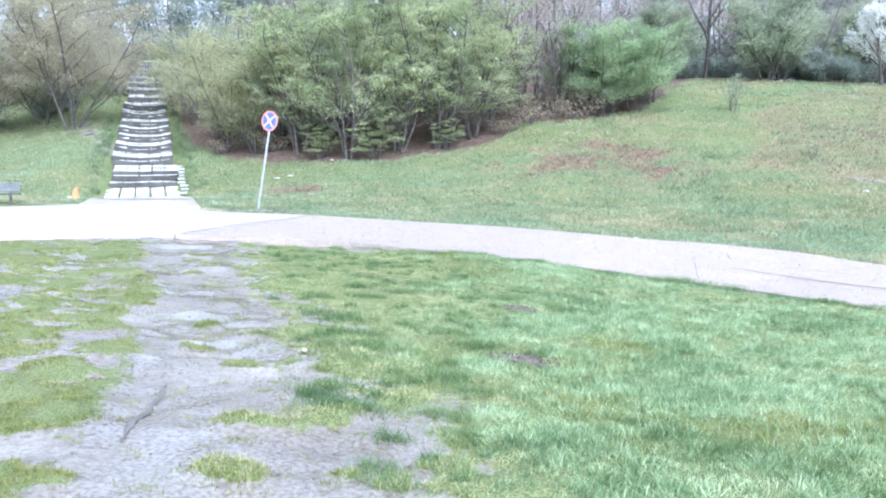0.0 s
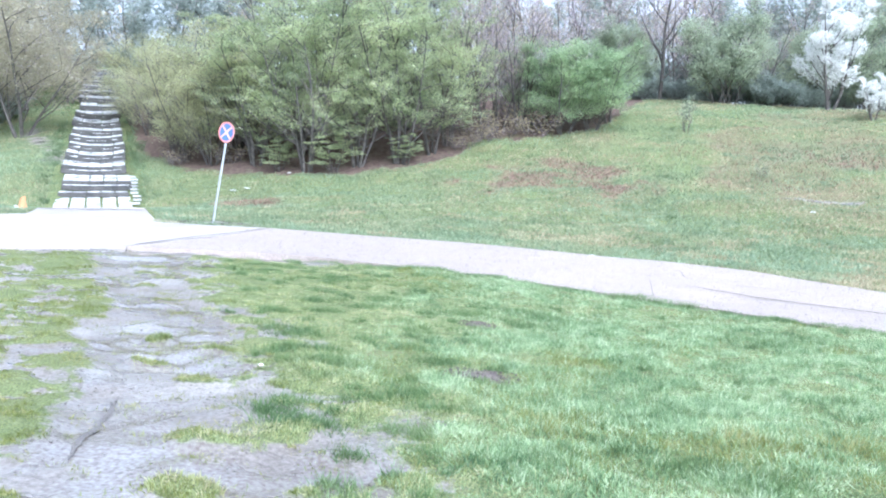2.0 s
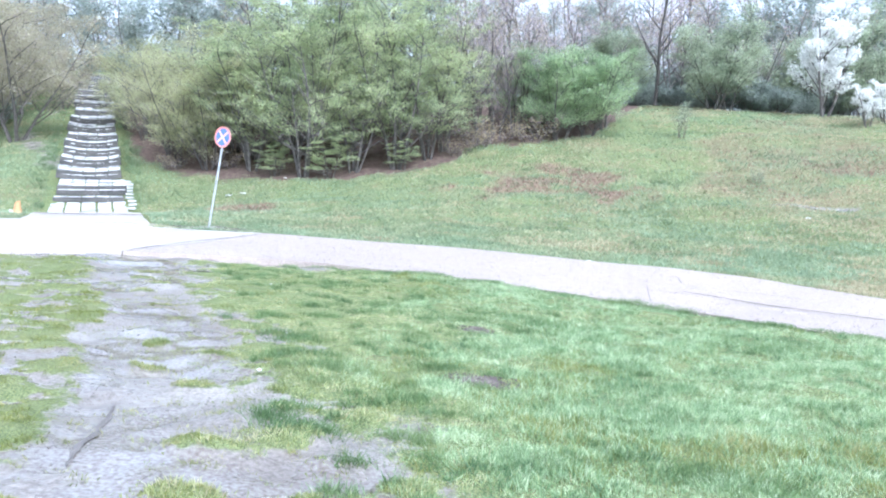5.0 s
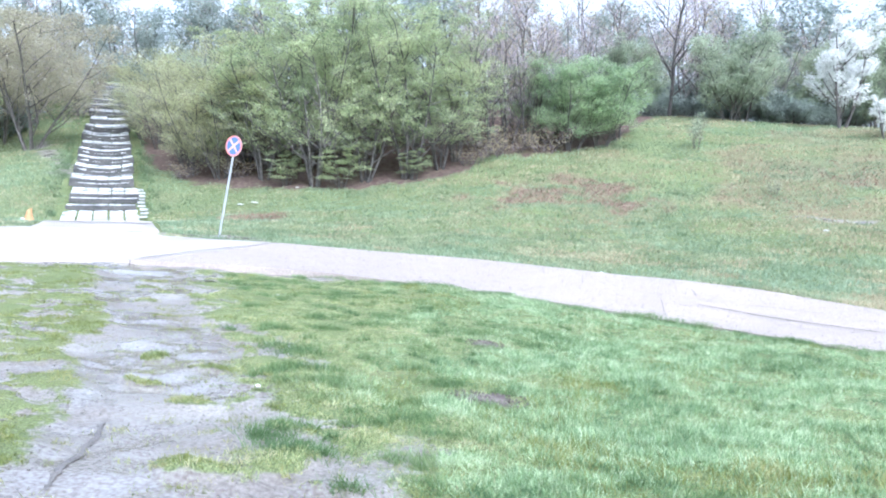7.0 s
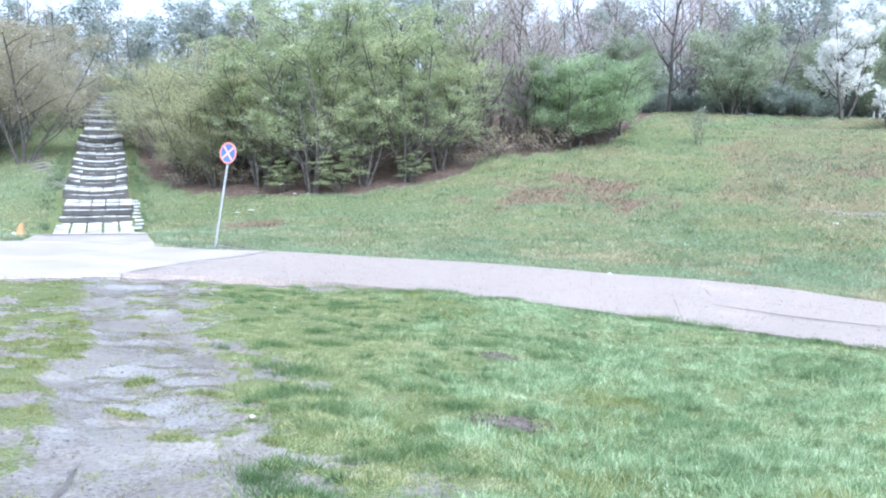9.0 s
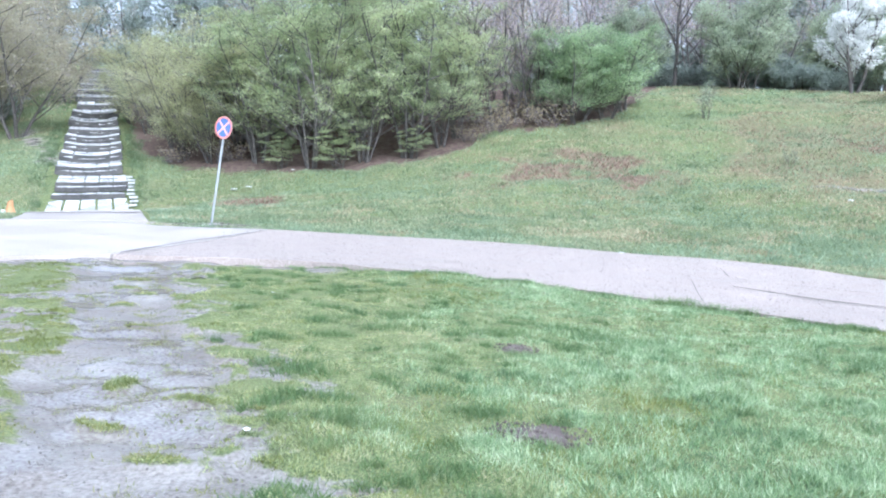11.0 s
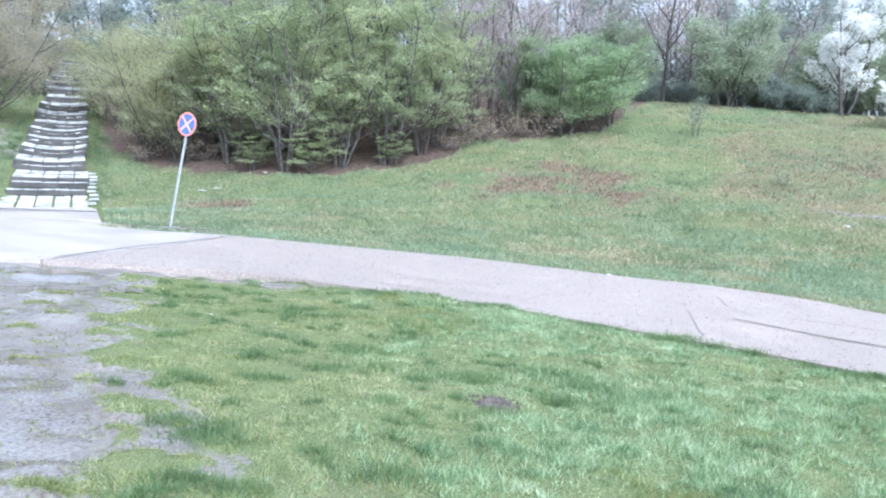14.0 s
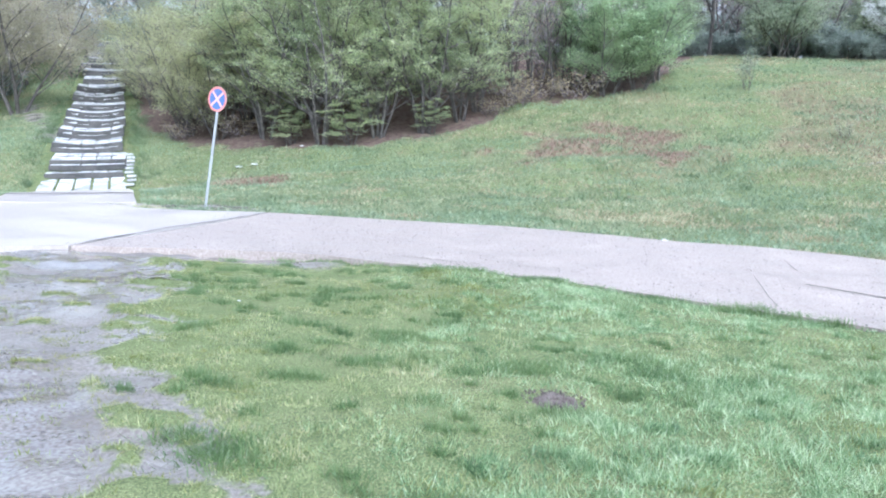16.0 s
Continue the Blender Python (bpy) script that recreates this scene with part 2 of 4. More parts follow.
M_ground = ground_material()

# ---------------------------------------------------------------- lie of the land
STAIR_FOOT, STAIR_DIR, STAIR_SIDE = np.array((-15.48, 28.43)), np.array((-0.465, 0.885)), np.array((0.885, 0.465))
STAIR_Z, STAIR_SLOPE = 0.69, 0.236


def softplus(u):
    return np.logaddexp(0, u)


def step(a, b, v):
    k = np.clip((v - a) / (b - a), 0, 1)
    return k * k * (3 - 2 * k)


def along_stair(x, y):
    dx, dy = x - STAIR_FOOT[0], y - STAIR_FOOT[1]
    return dx * STAIR_DIR[0] + dy * STAIR_DIR[1], dx * STAIR_SIDE[0] + dy * STAIR_SIDE[1]


def stair_line(s):
    return STAIR_Z + STAIR_SLOPE * np.clip(s, -1.0, 46.0) - 0.42 * np.exp(-((np.asarray(s, float) - 17.0) / 8.0) ** 2)


def land(x, y):
    """Height of the ground: a gentle cross fall up to the road, then a bank that rises to a wooded crest."""
    x, y = np.asarray(x, float), np.asarray(y, float)
    cx, cy = np.clip(x, -45, 45), np.clip(y, -15, 90)
    d = cy - 27.27 + 0.326 * cx
    z = 0.328 - 0.0628 * cx - 0.039 * cy + 0.4256 * 4.627 * softplus(d / 4.627) - 0.272 * 4 * softplus((d - 19.5) / 4) - 0.0449 * cx * softplus(d / 4) / 8
    z = z - 0.13 * np.exp(-((cx - 4.5) ** 2 + (cy - 13.0) ** 2) / 18.0)
    s, o = along_stair(x, y)
    w = step(7.0, 2.0, np.abs(o)) * step(-6.0, -2.5, s) * step(70, 50, s)
    return z * (1 - w) + (stair_line(s) - 0.06) * w


def value_noise(x, y, scale, seed):
    """Smooth value noise from 0 to 1."""
    x, y = x * scale + seed * 17.3, y * scale + seed * 9.1
    xi, yi = np.floor(x), np.floor(y)
    fx, fy = x - xi, y - yi
    fx, fy = fx * fx * (3 - 2 * fx), fy * fy * (3 - 2 * fy)

    def h(a, b):
        v = np.sin(a * 127.1 + b * 311.7 + seed * 74.7) * 43758.5453
        return v - np.floor(v)
    return (h(xi, yi) * (1 - fx) + h(xi + 1, yi) * fx) * (1 - fy) + (h(xi, yi + 1) * (1 - fx) + h(xi + 1, yi + 1) * fx) * fy


def clouds(x, y, scale, seed):
    return (value_noise(x, y, scale, seed) * 0.55 + value_noise(x, y, scale * 2.3, seed + 3) * 0.3 + value_noise(x, y, scale * 5.1, seed + 5) * 0.15)


def road_near_y(x):
    return np.interp(x, (-16, -12, -9.06, -6.97, -4.65, -3.35, -1.87, 0.12, 1.1, 2.94, 4.9, 7.9, 12.5),
                     (6.5, 9.5, 11.96, 13.92, 14.46, 14.6, 14.1, 13.75, 13.25, 12.5, 10.95, 8.5, 4.4))


def road_far_y(x):
    return np.interp(x, (-19, -16, -14, -12.9, -9.2, -7.5, -5.4, -2.8, -0.7, 0.73, 2.7, 4.0, 5.7, 7.05, 9.3, 14.3),
                     (12, 15, 18, 21.2, 20.4, 20.7, 20.6, 20.1, 19.85, 19.4, 18.65, 18.5, 17.8, 16.3, 13.6, 8.4))


MUD_TUFTS = ((-2.68, 6.2, 0.11, 0.17), (-2.33, 5.29, 0.17, 0.07), (-1.24, 3.6, 0.22, 0.08), (-1.08, 2.95, 0.18, 0.11), (-1.82, 2.66, 0.22, 0.12),
             (-3.5, 8.1, 0.16, 0.05), (-4.3, 9.4, 0.2, 0.06), (-1.75, 4.75, 0.16, 0.05), (-4.9, 10.6, 0.25, 0.07), (-2.0, 5.9, 0.2, 0.06),
             (-3.6, 6.9, 0.10, 0.04), (-4.1, 7.9, 0.12, 0.04), (-4.6, 8.7, 0.13, 0.05), (-5.2, 11.4, 0.25, 0.06), (-4.4, 10.1, 0.16, 0.05), (-5.0, 9.8, 0.12, 0.05))


def mud_mask(x, y):
    left, right = -0.25 - 0.49 * y, 0.66 - 0.468 * y
    n = clouds(x, y, 1.1, 1) - 0.5
    n2 = clouds(x * 0.92 + y * 0.4, y * 1.75 - x * 0.45, 3.0, 9) * 0.75 + clouds(x - y * 0.6, y + x * 0.6, 0.9, 14) * 0.25
    core = step(-0.25, 0.2, x - left + n * 1.0) * step(-0.35, 0.2, right - x + n * 1.1)
    sparse = step(-1.25, -0.3, right - x + n * 1.3) * 0.85 * step(0.43, 0.56, clouds(x, y * 1.5, 2.4, 71)) * step(-0.2, 0.2, x - left)
    west = step(0.53, 0.59, n2) * step(0.1, -0.3, x - left)
    edge = step(1.1, 0.3, road_near_y(x) - y + n * 1.2) * step(-2.2, -4.0, x) * 0.9
    m = np.maximum.reduce([core, sparse, west * 0.9, edge])
    for tx, ty, rx, ry in MUD_TUFTS:
        q = ((x - tx) / rx) ** 2 + ((y - ty) / ry) ** 2 + n * 1.0
        m = m * step(0.6, 1.3, q)
    m = np.where(y > road_near_y(x) + 1, 0, m)
    m = np.where(y < -3, 0, m)
    # worn soil by the sign, a sandy scrape on the bank, a gully beside the stairs
    for px, py, rx, ry, k in ((-8.6, 21.6, 2.2, 0.5, 0.9), (11.2, 28.0, 1.3, 0.35, 0.75)):
        m = np.maximum(m, k * step(1.3, 0.6, ((x - px) / rx) ** 2 + ((y - py) / ry) ** 2 + n * 1.2))
    s, o = along_stair(x, y)
    gully = step(0.9, 0.35, np.abs(o + 2.6 - 0.9 * np.sin((s - 4) * 0.35)) * 1.5 + n * 1.6) * step(6, 8, s) * step(20, 16, s)
    return np.maximum(m, gully * 0.62)


def dry_mask(x, y):
    n = clouds(x, y, 0.25, 4)
    a = 1.0 * step(1.5, 0.2, ((x - 2.3) / 3.7) ** 2 + ((y - 31.4) / 2.5) ** 2 + (clouds(x, y, 0.6, 15) - 0.5) * 4.2)
    b = 0.45 * step(22, 30, y) * step(50, 42, y) * step(0.42, 0.66, n) * step(-1, 6, x)
    c = 0.7 * step(1.4, 0.3, ((x - 13.5) / 3.6) ** 2 + ((y - 33.0) / 1.5) ** 2 + (n - 0.5) * 2.4)
    d = 0.95 * step(1.4, 0.4, ((x + 9.4) / 1.3) ** 2 + ((y - 27.8) / 0.9) ** 2 + (n - 0.5) * 1.2)
    return np.maximum.reduce([a, b, c, d])


def litter_mask(x, y):
    """Leaf litter, with painted shade, under the thicket."""
    line = np.interp(x, (-18, -14.8, -12.1, -9.3, -6.7, -5.3, -3.8, -2.3, -1.6, -0.8, 1.6, 4.2, 6.3, 9), (37.2, 34.0, 32.8, 31.9, 32.0, 32.5, 32.8, 33.8, 35.9, 36.7, 36.8, 37.2, 41, 49))
    s, o = along_stair(x, y)
    return step(0.1, 2.4, y - line + (clouds(x, y, 1.1, 17) - 0.5) * 2.2) * step(1.5, 2.5, o) * step(80, 70, y)


def relief(x, y):
    near = step(40, 15, np.hypot(x, y - 5))
    s, o = along_stair(x, y)
    bank = step(22, 26, y) * step(56, 48, y) * step(3.5, 6.0, np.abs(o)) * step(40, 30, np.abs(x))
    return (clouds(x, y, 0.42, 23) - 0.5) * 0.45 * bank + (clouds(x, y, 0.5, 2) - 0.5) * 0.10 * near + (clouds(x, y, 2.2, 6) - 0.5) * 0.09 * near


def turf_cushion(x, y):
    """Trodden turf stands a little proud of the mud round it, in small uneven cushions."""
    m = mud_mask(x, y)
    near = step(18, 12, y)
    return -0.05 * m + near * (1 - m) * (value_noise(x, y, 4.5, 51) - 0.5) * 0.035


def surface(x, y):
    return land(x, y) + relief(x, y) + turf_cushion(x, y)


def mesh_np(name, verts, faces, mat=None, smooth=False, poly=None):
    """A mesh from arrays; every face has the same number of corners."""
    me = bpy.data.meshes.new(name)
    verts, faces = np.asarray(verts, np.float32), np.asarray(faces, np.int32)
    k = faces.shape[1]
    me.vertices.add(len(verts))
    me.vertices.foreach_set("co", verts.ravel())
    me.loops.add(faces.size)
    me.loops.foreach_set("vertex_index", faces.ravel())
    me.polygons.add(len(faces))
    me.polygons.foreach_set("loop_start", np.arange(0, faces.size, k, dtype=np.int32))
    me.polygons.foreach_set("use_smooth", np.full(len(faces), smooth))
    me.update(calc_edges=True)
    me.validate()
    if mat:
        me.materials.append(mat)
    return me


def grid_mesh(name, xs, ys, zfun, mat):
    gx, gy = np.meshgrid(xs, ys)
    v = np.stack([gx, gy, zfun(gx, gy)], -1).reshape(-1, 3)
    i = np.arange(gx.size).reshape(gx.shape)
    f = np.stack([i[:-1, :-1], i[:-1, 1:], i[1:, 1:], i[1:, :-1]], -1).reshape(-1, 4)
    return mesh_np(name, v, f, mat, True)


def road_cover(x, y):
    """1 under the paved road, so that the turf stays below it."""
    k = step(-0.02, 0.12, y - road_near_y(x)) * step(-0.02, 0.12, road_far_y(x) - y)
    s, o = along_stair(x, y)
    return np.maximum(k * (x > -18), ((s > -6.8) & (s < 46) & (np.abs(o) < 1.3)) * 1.0)


xs = np.concatenate([-np.geomspace(700, 46, 16), np.arange(-45, -10, 0.6), np.arange(-10, -6, 0.1), np.arange(-6, 4, 0.06), np.arange(4, 8, 0.15), np.arange(8, 45, 0.5), np.geomspace(46, 700, 16)])
ys = np.concatenate([-np.geomspace(700, 6, 16), np.arange(-5, 1.5, 0.15), np.arange(1.5, 9, 0.06), np.arange(9, 16, 0.12), np.arange(16, 36, 0.3), np.arange(36, 95, 0.8), np.geomspace(96, 900, 14)])
ground_me = grid_mesh("ground", xs, ys, lambda x, y: surface(x, y) - 0.14 * road_cover(x, y), M_ground)
co = np.empty(len(ground_me.vertices) * 3, np.float32)
ground_me.vertices.foreach_get("co", co)
co = co.reshape(-1, 3).astype(float)
for key, fun in (("mud", mud_mask), ("dry", dry_mask), ("litter", litter_mask)):
    at = ground_me.attributes.new(key, "FLOAT", "POINT")
    at.data.foreach_set("value", fun(co[:, 0], co[:, 1]).astype(np.float32))
ground = tagged(new("ground", ground_me), "wet spring turf with a muddy trampled path", "ground", kind="structure")


# ---------------------------------------------------------------- helpers for things
def part(name, bm, mat, parent, label=""):
    me = bpy.data.meshes.new(name)
    bm.to_mesh(me)
    bm.free()
    me.materials.append(mat)
    ob = new(name, me)
    ob.parent = parent
    return tagged(ob, label)


def part_np(name, v, f, mat, parent, label="", smooth=False, kind=""):
    ob = new(name, mesh_np(name, v, f, mat, smooth))
    ob.parent = parent
    return tagged(ob, label, kind=kind)


def box(bm, sx, sy, sz, m=Matrix(), bevel=0.0):
    made = bmesh.ops.create_cube(bm, size=1, matrix=m @ Matrix.Diagonal((sx, sy, sz, 1)))["verts"]
    if bevel:
        edges = list({e for v in made for e in v.link_edges})
        bmesh.ops.bevel(bm, geom=edges, offset=bevel, segments=2, affect="EDGES")


def rod(bm, a, b, r0, r1=None, sides=12):
    a, b = Vector(a), Vector(b)
    m = Matrix.Translation((a + b) / 2) @ (b - a).to_track_quat("Z", "Y").to_matrix().to_4x4()
    bmesh.ops.create_cone(bm, cap_ends=True, segments=sides, radius1=r0, radius2=r0 if r1 is None else r1, depth=(b - a).length, matrix=m)


# ---------------------------------------------------------------- paved road
def resample(points, count):
    p = np.array(points, float)
    d = np.concatenate([[0], np.cumsum(np.hypot(*np.diff(p, axis=0).T))])
    t = np.linspace(0, d[-1], count)
    q = np.stack([np.interp(t, d, p[:, i]) for i in (0, 1)], -1)
    for _ in range(3):
        q[1:-1] = (q[:-2] + 2 * q[1:-1] + q[2:]) / 4
    return q


def paved(name, near, far, mat, lift, label, parent=None, count=140, across=12, ragged=0.05):
    a, b = resample(near, count), resample(far, count)
    a[1:-1, 1] += (clouds(a[1:-1, 0], a[1:-1, 1], 1.6, 11) - 0.5) * 2 * ragged
    b[1:-1, 1] += (clouds(b[1:-1, 0], b[1:-1, 1], 1.6, 12) - 0.5) * 2 * ragged
    k = np.linspace(0, 1, across)[None, :, None]
    q = a[:, None] * (1 - k) + b[:, None] * k
    x, y = q[..., 0], q[..., 1]
    z = land(x, y) + lift + (clouds(x, y, 0.7, 8) - 0.5) * 0.02
    top = np.stack([x, y, z], -1)
    low = top.copy()
    low[..., 2] -= 0.2
    v = np.concatenate([top.reshape(-1, 3), low.reshape(-1, 3)])
    i = np.arange(count * across).reshape(count, across)
    j = i + count * across
    f = [np.stack([i[:-1, :-1], i[1:, :-1], i[1:, 1:], i[:-1, 1:]], -1).reshape(-1, 4)]
    for e0, e1 in ((i[:, 0], j[:, 0]), (i[:, -1], j[:, -1]), (i[0], j[0]), (i[-1], j[-1])):
        f.append(np.stack([e0[:-1], e0[1:], e1[1:], e1[:-1]], -1))
    ob = new(name, mesh_np(name, v, np.concatenate(f), mat, False))
    ob.parent = parent
    return tagged(ob, label, "road" if not parent else "", kind="structure" if not parent else "")


road = paved("road", [(-6.87, 13.97), (-4.65, 14.46), (-3.35, 14.6), (-1.87, 14.1), (0.12, 13.75), (1.1, 13.25), (2.94, 12.5), (4.9, 10.95), (7.9, 8.5), (12.5, 4.4), (20, -3.5)],
             [(-6.22, 20.66), (-5.4, 20.6), (-2.8, 20.1), (-0.7, 19.85), (0.73, 19.4), (2.7, 18.65), (4.0, 18.5), (5.7, 17.8), (7.05, 16.3), (9.3, 13.6), (14.3, 8.4), (24, -1.5)],
             M_concrete, 0.03, "old pale concrete road, wet and cracked")
plaza = paved("pavement", [(-22, 2), (-16, 6.5), (-12, 9.5), (-9.06, 11.96), (-6.9, 13.95)],
              [(-27, 4), (-19, 12), (-16, 15), (-14, 18), (-13.1, 20.7), (-11.5, 21.3), (-10.2, 21.2), (-9.2, 20.5), (-6.25, 20.64)],
              M_plaza, 0.034, "wet whitish concrete pavement in front of the stairs", ragged=0.03)


def crack(points, width, parent, seed):
    q = resample(points, 60)
    r = np.random.default_rng(seed)
    d = np.gradient(q, axis=0)
    nrm = np.stack([-d[:, 1], d[:, 0]], -1) / np.linalg.norm(d, axis=1)[:, None]
    q = q + nrm * np.cumsum(r.normal(0, 0.003, 60))[:, None]
    w = width * r.uniform(0.3, 1.2, 60)[:, None]
    a, b = q - nrm * w / 2, q + nrm * w / 2
    v = np.concatenate([np.column_stack([p, land(p[:, 0], p[:, 1]) + 0.046]) for p in (a, b)])
    i = np.arange(59)
    part_np("crack", v, np.stack([i, i + 1, i + 61, i + 60], -1), M_crack, parent, "dark crack filled with dirt")


for pts, w in ((((3.76, 14.9), (4.85, 13.95), (5.9, 13.3), (8.3, 11.4)), 0.06), (((3.15, 15.3), (2.83, 13.0)), 0.012), (((4.1, 17.0), (4.0, 16.0)), 0.02),
               (((4.85, 15.4), (6.0, 14.8)), 0.03), (((-6.88, 14.3), (-6.82, 17.1), (-6.3, 20.3)), 0.06), (((-2.2, 14.9), (-0.9, 14.6)), 0.03)):
    crack(pts, w, road, int(w * 1000 + pts[0][0] * 10) % 97)


# ---------------------------------------------------------------- stairs up the bank
def stair_pose(s, o, z, pitch=0.0, turn=0.0, roll=0.0):
    p = STAIR_FOOT + STAIR_DIR * s + STAIR_SIDE * o
    az = math.atan2(STAIR_DIR[1], STAIR_DIR[0]) - math.pi / 2
    return pose(p[0], p[1], z) @ Matrix.Rotation(az + turn, 4, "Z") @ Matrix.Rotation(pitch, 4, "X") @ Matrix.Rotation(roll, 4, "Y")


stair = tagged(new("stair"), "long outdoor stair of wet concrete slabs with dark risers", "stairs", kind="structure")


def slab_mesh(name, sx, sy, sz, mat):
    bm = bmesh.new()
    box(bm, sx, sy, sz, Matrix(), 0.012)
    me = bpy.data.meshes.new(name)
    bm.to_mesh(me)
    bm.free()
    me.materials.append(mat)
    return me


r = np.random.default_rng(3)
long_slab, short_slab = slab_mesh("paving_slab", 0.47, 0.98, 0.07, M_slab), slab_mesh("paving_slab", 0.47, 0.36, 0.07, M_slab)
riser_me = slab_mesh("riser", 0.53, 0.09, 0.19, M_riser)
chip_me = slab_mesh("edge_stone", 0.30, 0.2, 0.07, M_slab)


def stair_piece(name, me, m):
    ob = new(name, me)
    ob.parent = stair
    ob.matrix_basis = m
    return ob


UNIT = 2.62
for unit in range(17):
    s0 = -1.0 + unit * UNIT
    z0 = float(stair_line(s0))
    climb = float(stair_line(s0 + UNIT)) - z0
    shift = r.uniform(-0.12, 0.12) + (0.1 if unit % 3 == 0 else 0)
    sag = r.uniform(0.05, 0.13) if 1 < unit < 9 else 0.015
    # riser, short tread, riser, long sloping tread
    if unit:
        for c in range(5):
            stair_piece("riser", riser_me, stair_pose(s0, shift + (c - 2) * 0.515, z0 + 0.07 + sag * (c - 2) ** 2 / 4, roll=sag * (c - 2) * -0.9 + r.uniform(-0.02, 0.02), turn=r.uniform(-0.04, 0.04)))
        for c in range(5):
            if r.random() < 0.9:
                stair_piece("paving_slab", short_slab, stair_pose(s0 + 0.24, shift + (c - 2) * 0.5 + r.uniform(-0.01, 0.01), z0 + 0.15 + sag * (c - 2) ** 2 / 4 + r.uniform(-0.015, 0.015), 0.06 + r.uniform(-0.03, 0.03), r.uniform(-0.03, 0.03), r.uniform(-0.03, 0.03)))
        for c in range(5):
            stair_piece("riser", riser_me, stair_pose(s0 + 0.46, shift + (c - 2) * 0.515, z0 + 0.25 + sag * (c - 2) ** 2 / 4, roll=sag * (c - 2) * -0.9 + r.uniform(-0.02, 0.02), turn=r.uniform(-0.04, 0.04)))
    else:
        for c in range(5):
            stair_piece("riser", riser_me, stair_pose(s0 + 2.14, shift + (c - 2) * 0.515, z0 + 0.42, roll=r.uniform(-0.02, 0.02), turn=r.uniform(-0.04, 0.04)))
            stair_piece("paving_slab", short_slab, stair_pose(s0 + 2.36, shift + (c - 2) * 0.51, z0 + 0.51, 0.12 + r.uniform(-0.03, 0.03), r.uniform(-0.03, 0.03)))
    base = z0 + (0.34 if unit else 0.0)
    rise = (climb - (0.37 if unit else 0.26)) / 2.1
    for c in range(5):
        for k in (0, 1):
            if unit > 1 and r.random() < (0.06 if unit < 7 else 0.16):
                continue
            ss = (0.55 if unit else 0.1) + 0.5 + k * 1.0
            dz = sag * ((c - 2) ** 2) / 4 + r.uniform(-0.012, 0.012)
            stair_piece("paving_slab", long_slab, stair_pose(s0 + ss, shift + (c - 2) * (0.51 if unit else 0.56) + r.uniform(-0.015, 0.015), base + rise * (ss - 0.5) + dz + 0.01,
                                                             math.atan(rise) + r.uniform(-0.015, 0.015), r.uniform(-0.015, 0.015), sag * (c - 2) * -0.9 + r.uniform(-0.02, 0.02)))
for k in range(9):
    s = -0.6 + k * 0.55
    stair_piece("edge_stone", chip_me, stair_pose(s, 1.52 + r.uniform(-0.05, 0.05), stair_line(s) + 0.03, 0.1, r.uniform(-0.2, 0.2)))
# the flat apron between the road and the first slabs
def stair_xy(s, o):
    p = STAIR_FOOT + STAIR_DIR * s + STAIR_SIDE * o
    return (p[0], p[1])


apron = paved("apron", [stair_xy(-8.6, 1.75), stair_xy(-7.0, 1.7), stair_xy(-4.0, 1.6), stair_xy(-0.95, 1.5)],
              [stair_xy(-8.6, -1.6), stair_xy(-7.0, -1.5), stair_xy(-4.0, -1.45), stair_xy(-0.95, -1.4)],
              M_plaza, 0.045, "wet concrete apron at the foot of the stairs", count=30, across=8, ragged=0.02)
part_np("joint", *(lambda a, b: (np.array([(*a[0], land(*a[0]) + 0.062), (*a[1], land(*a[1]) + 0.062), (*b[1], land(*b[1]) + 0.062), (*b[0], land(*b[0]) + 0.062)]), np.array([[0, 1, 2, 3]])))(
    (stair_xy(-6.2, -1.5), stair_xy(-6.2, 1.65)), (stair_xy(-6.05, -1.5), stair_xy(-6.05, 1.65))), M_crack, apron, "dark dirt-filled joint")


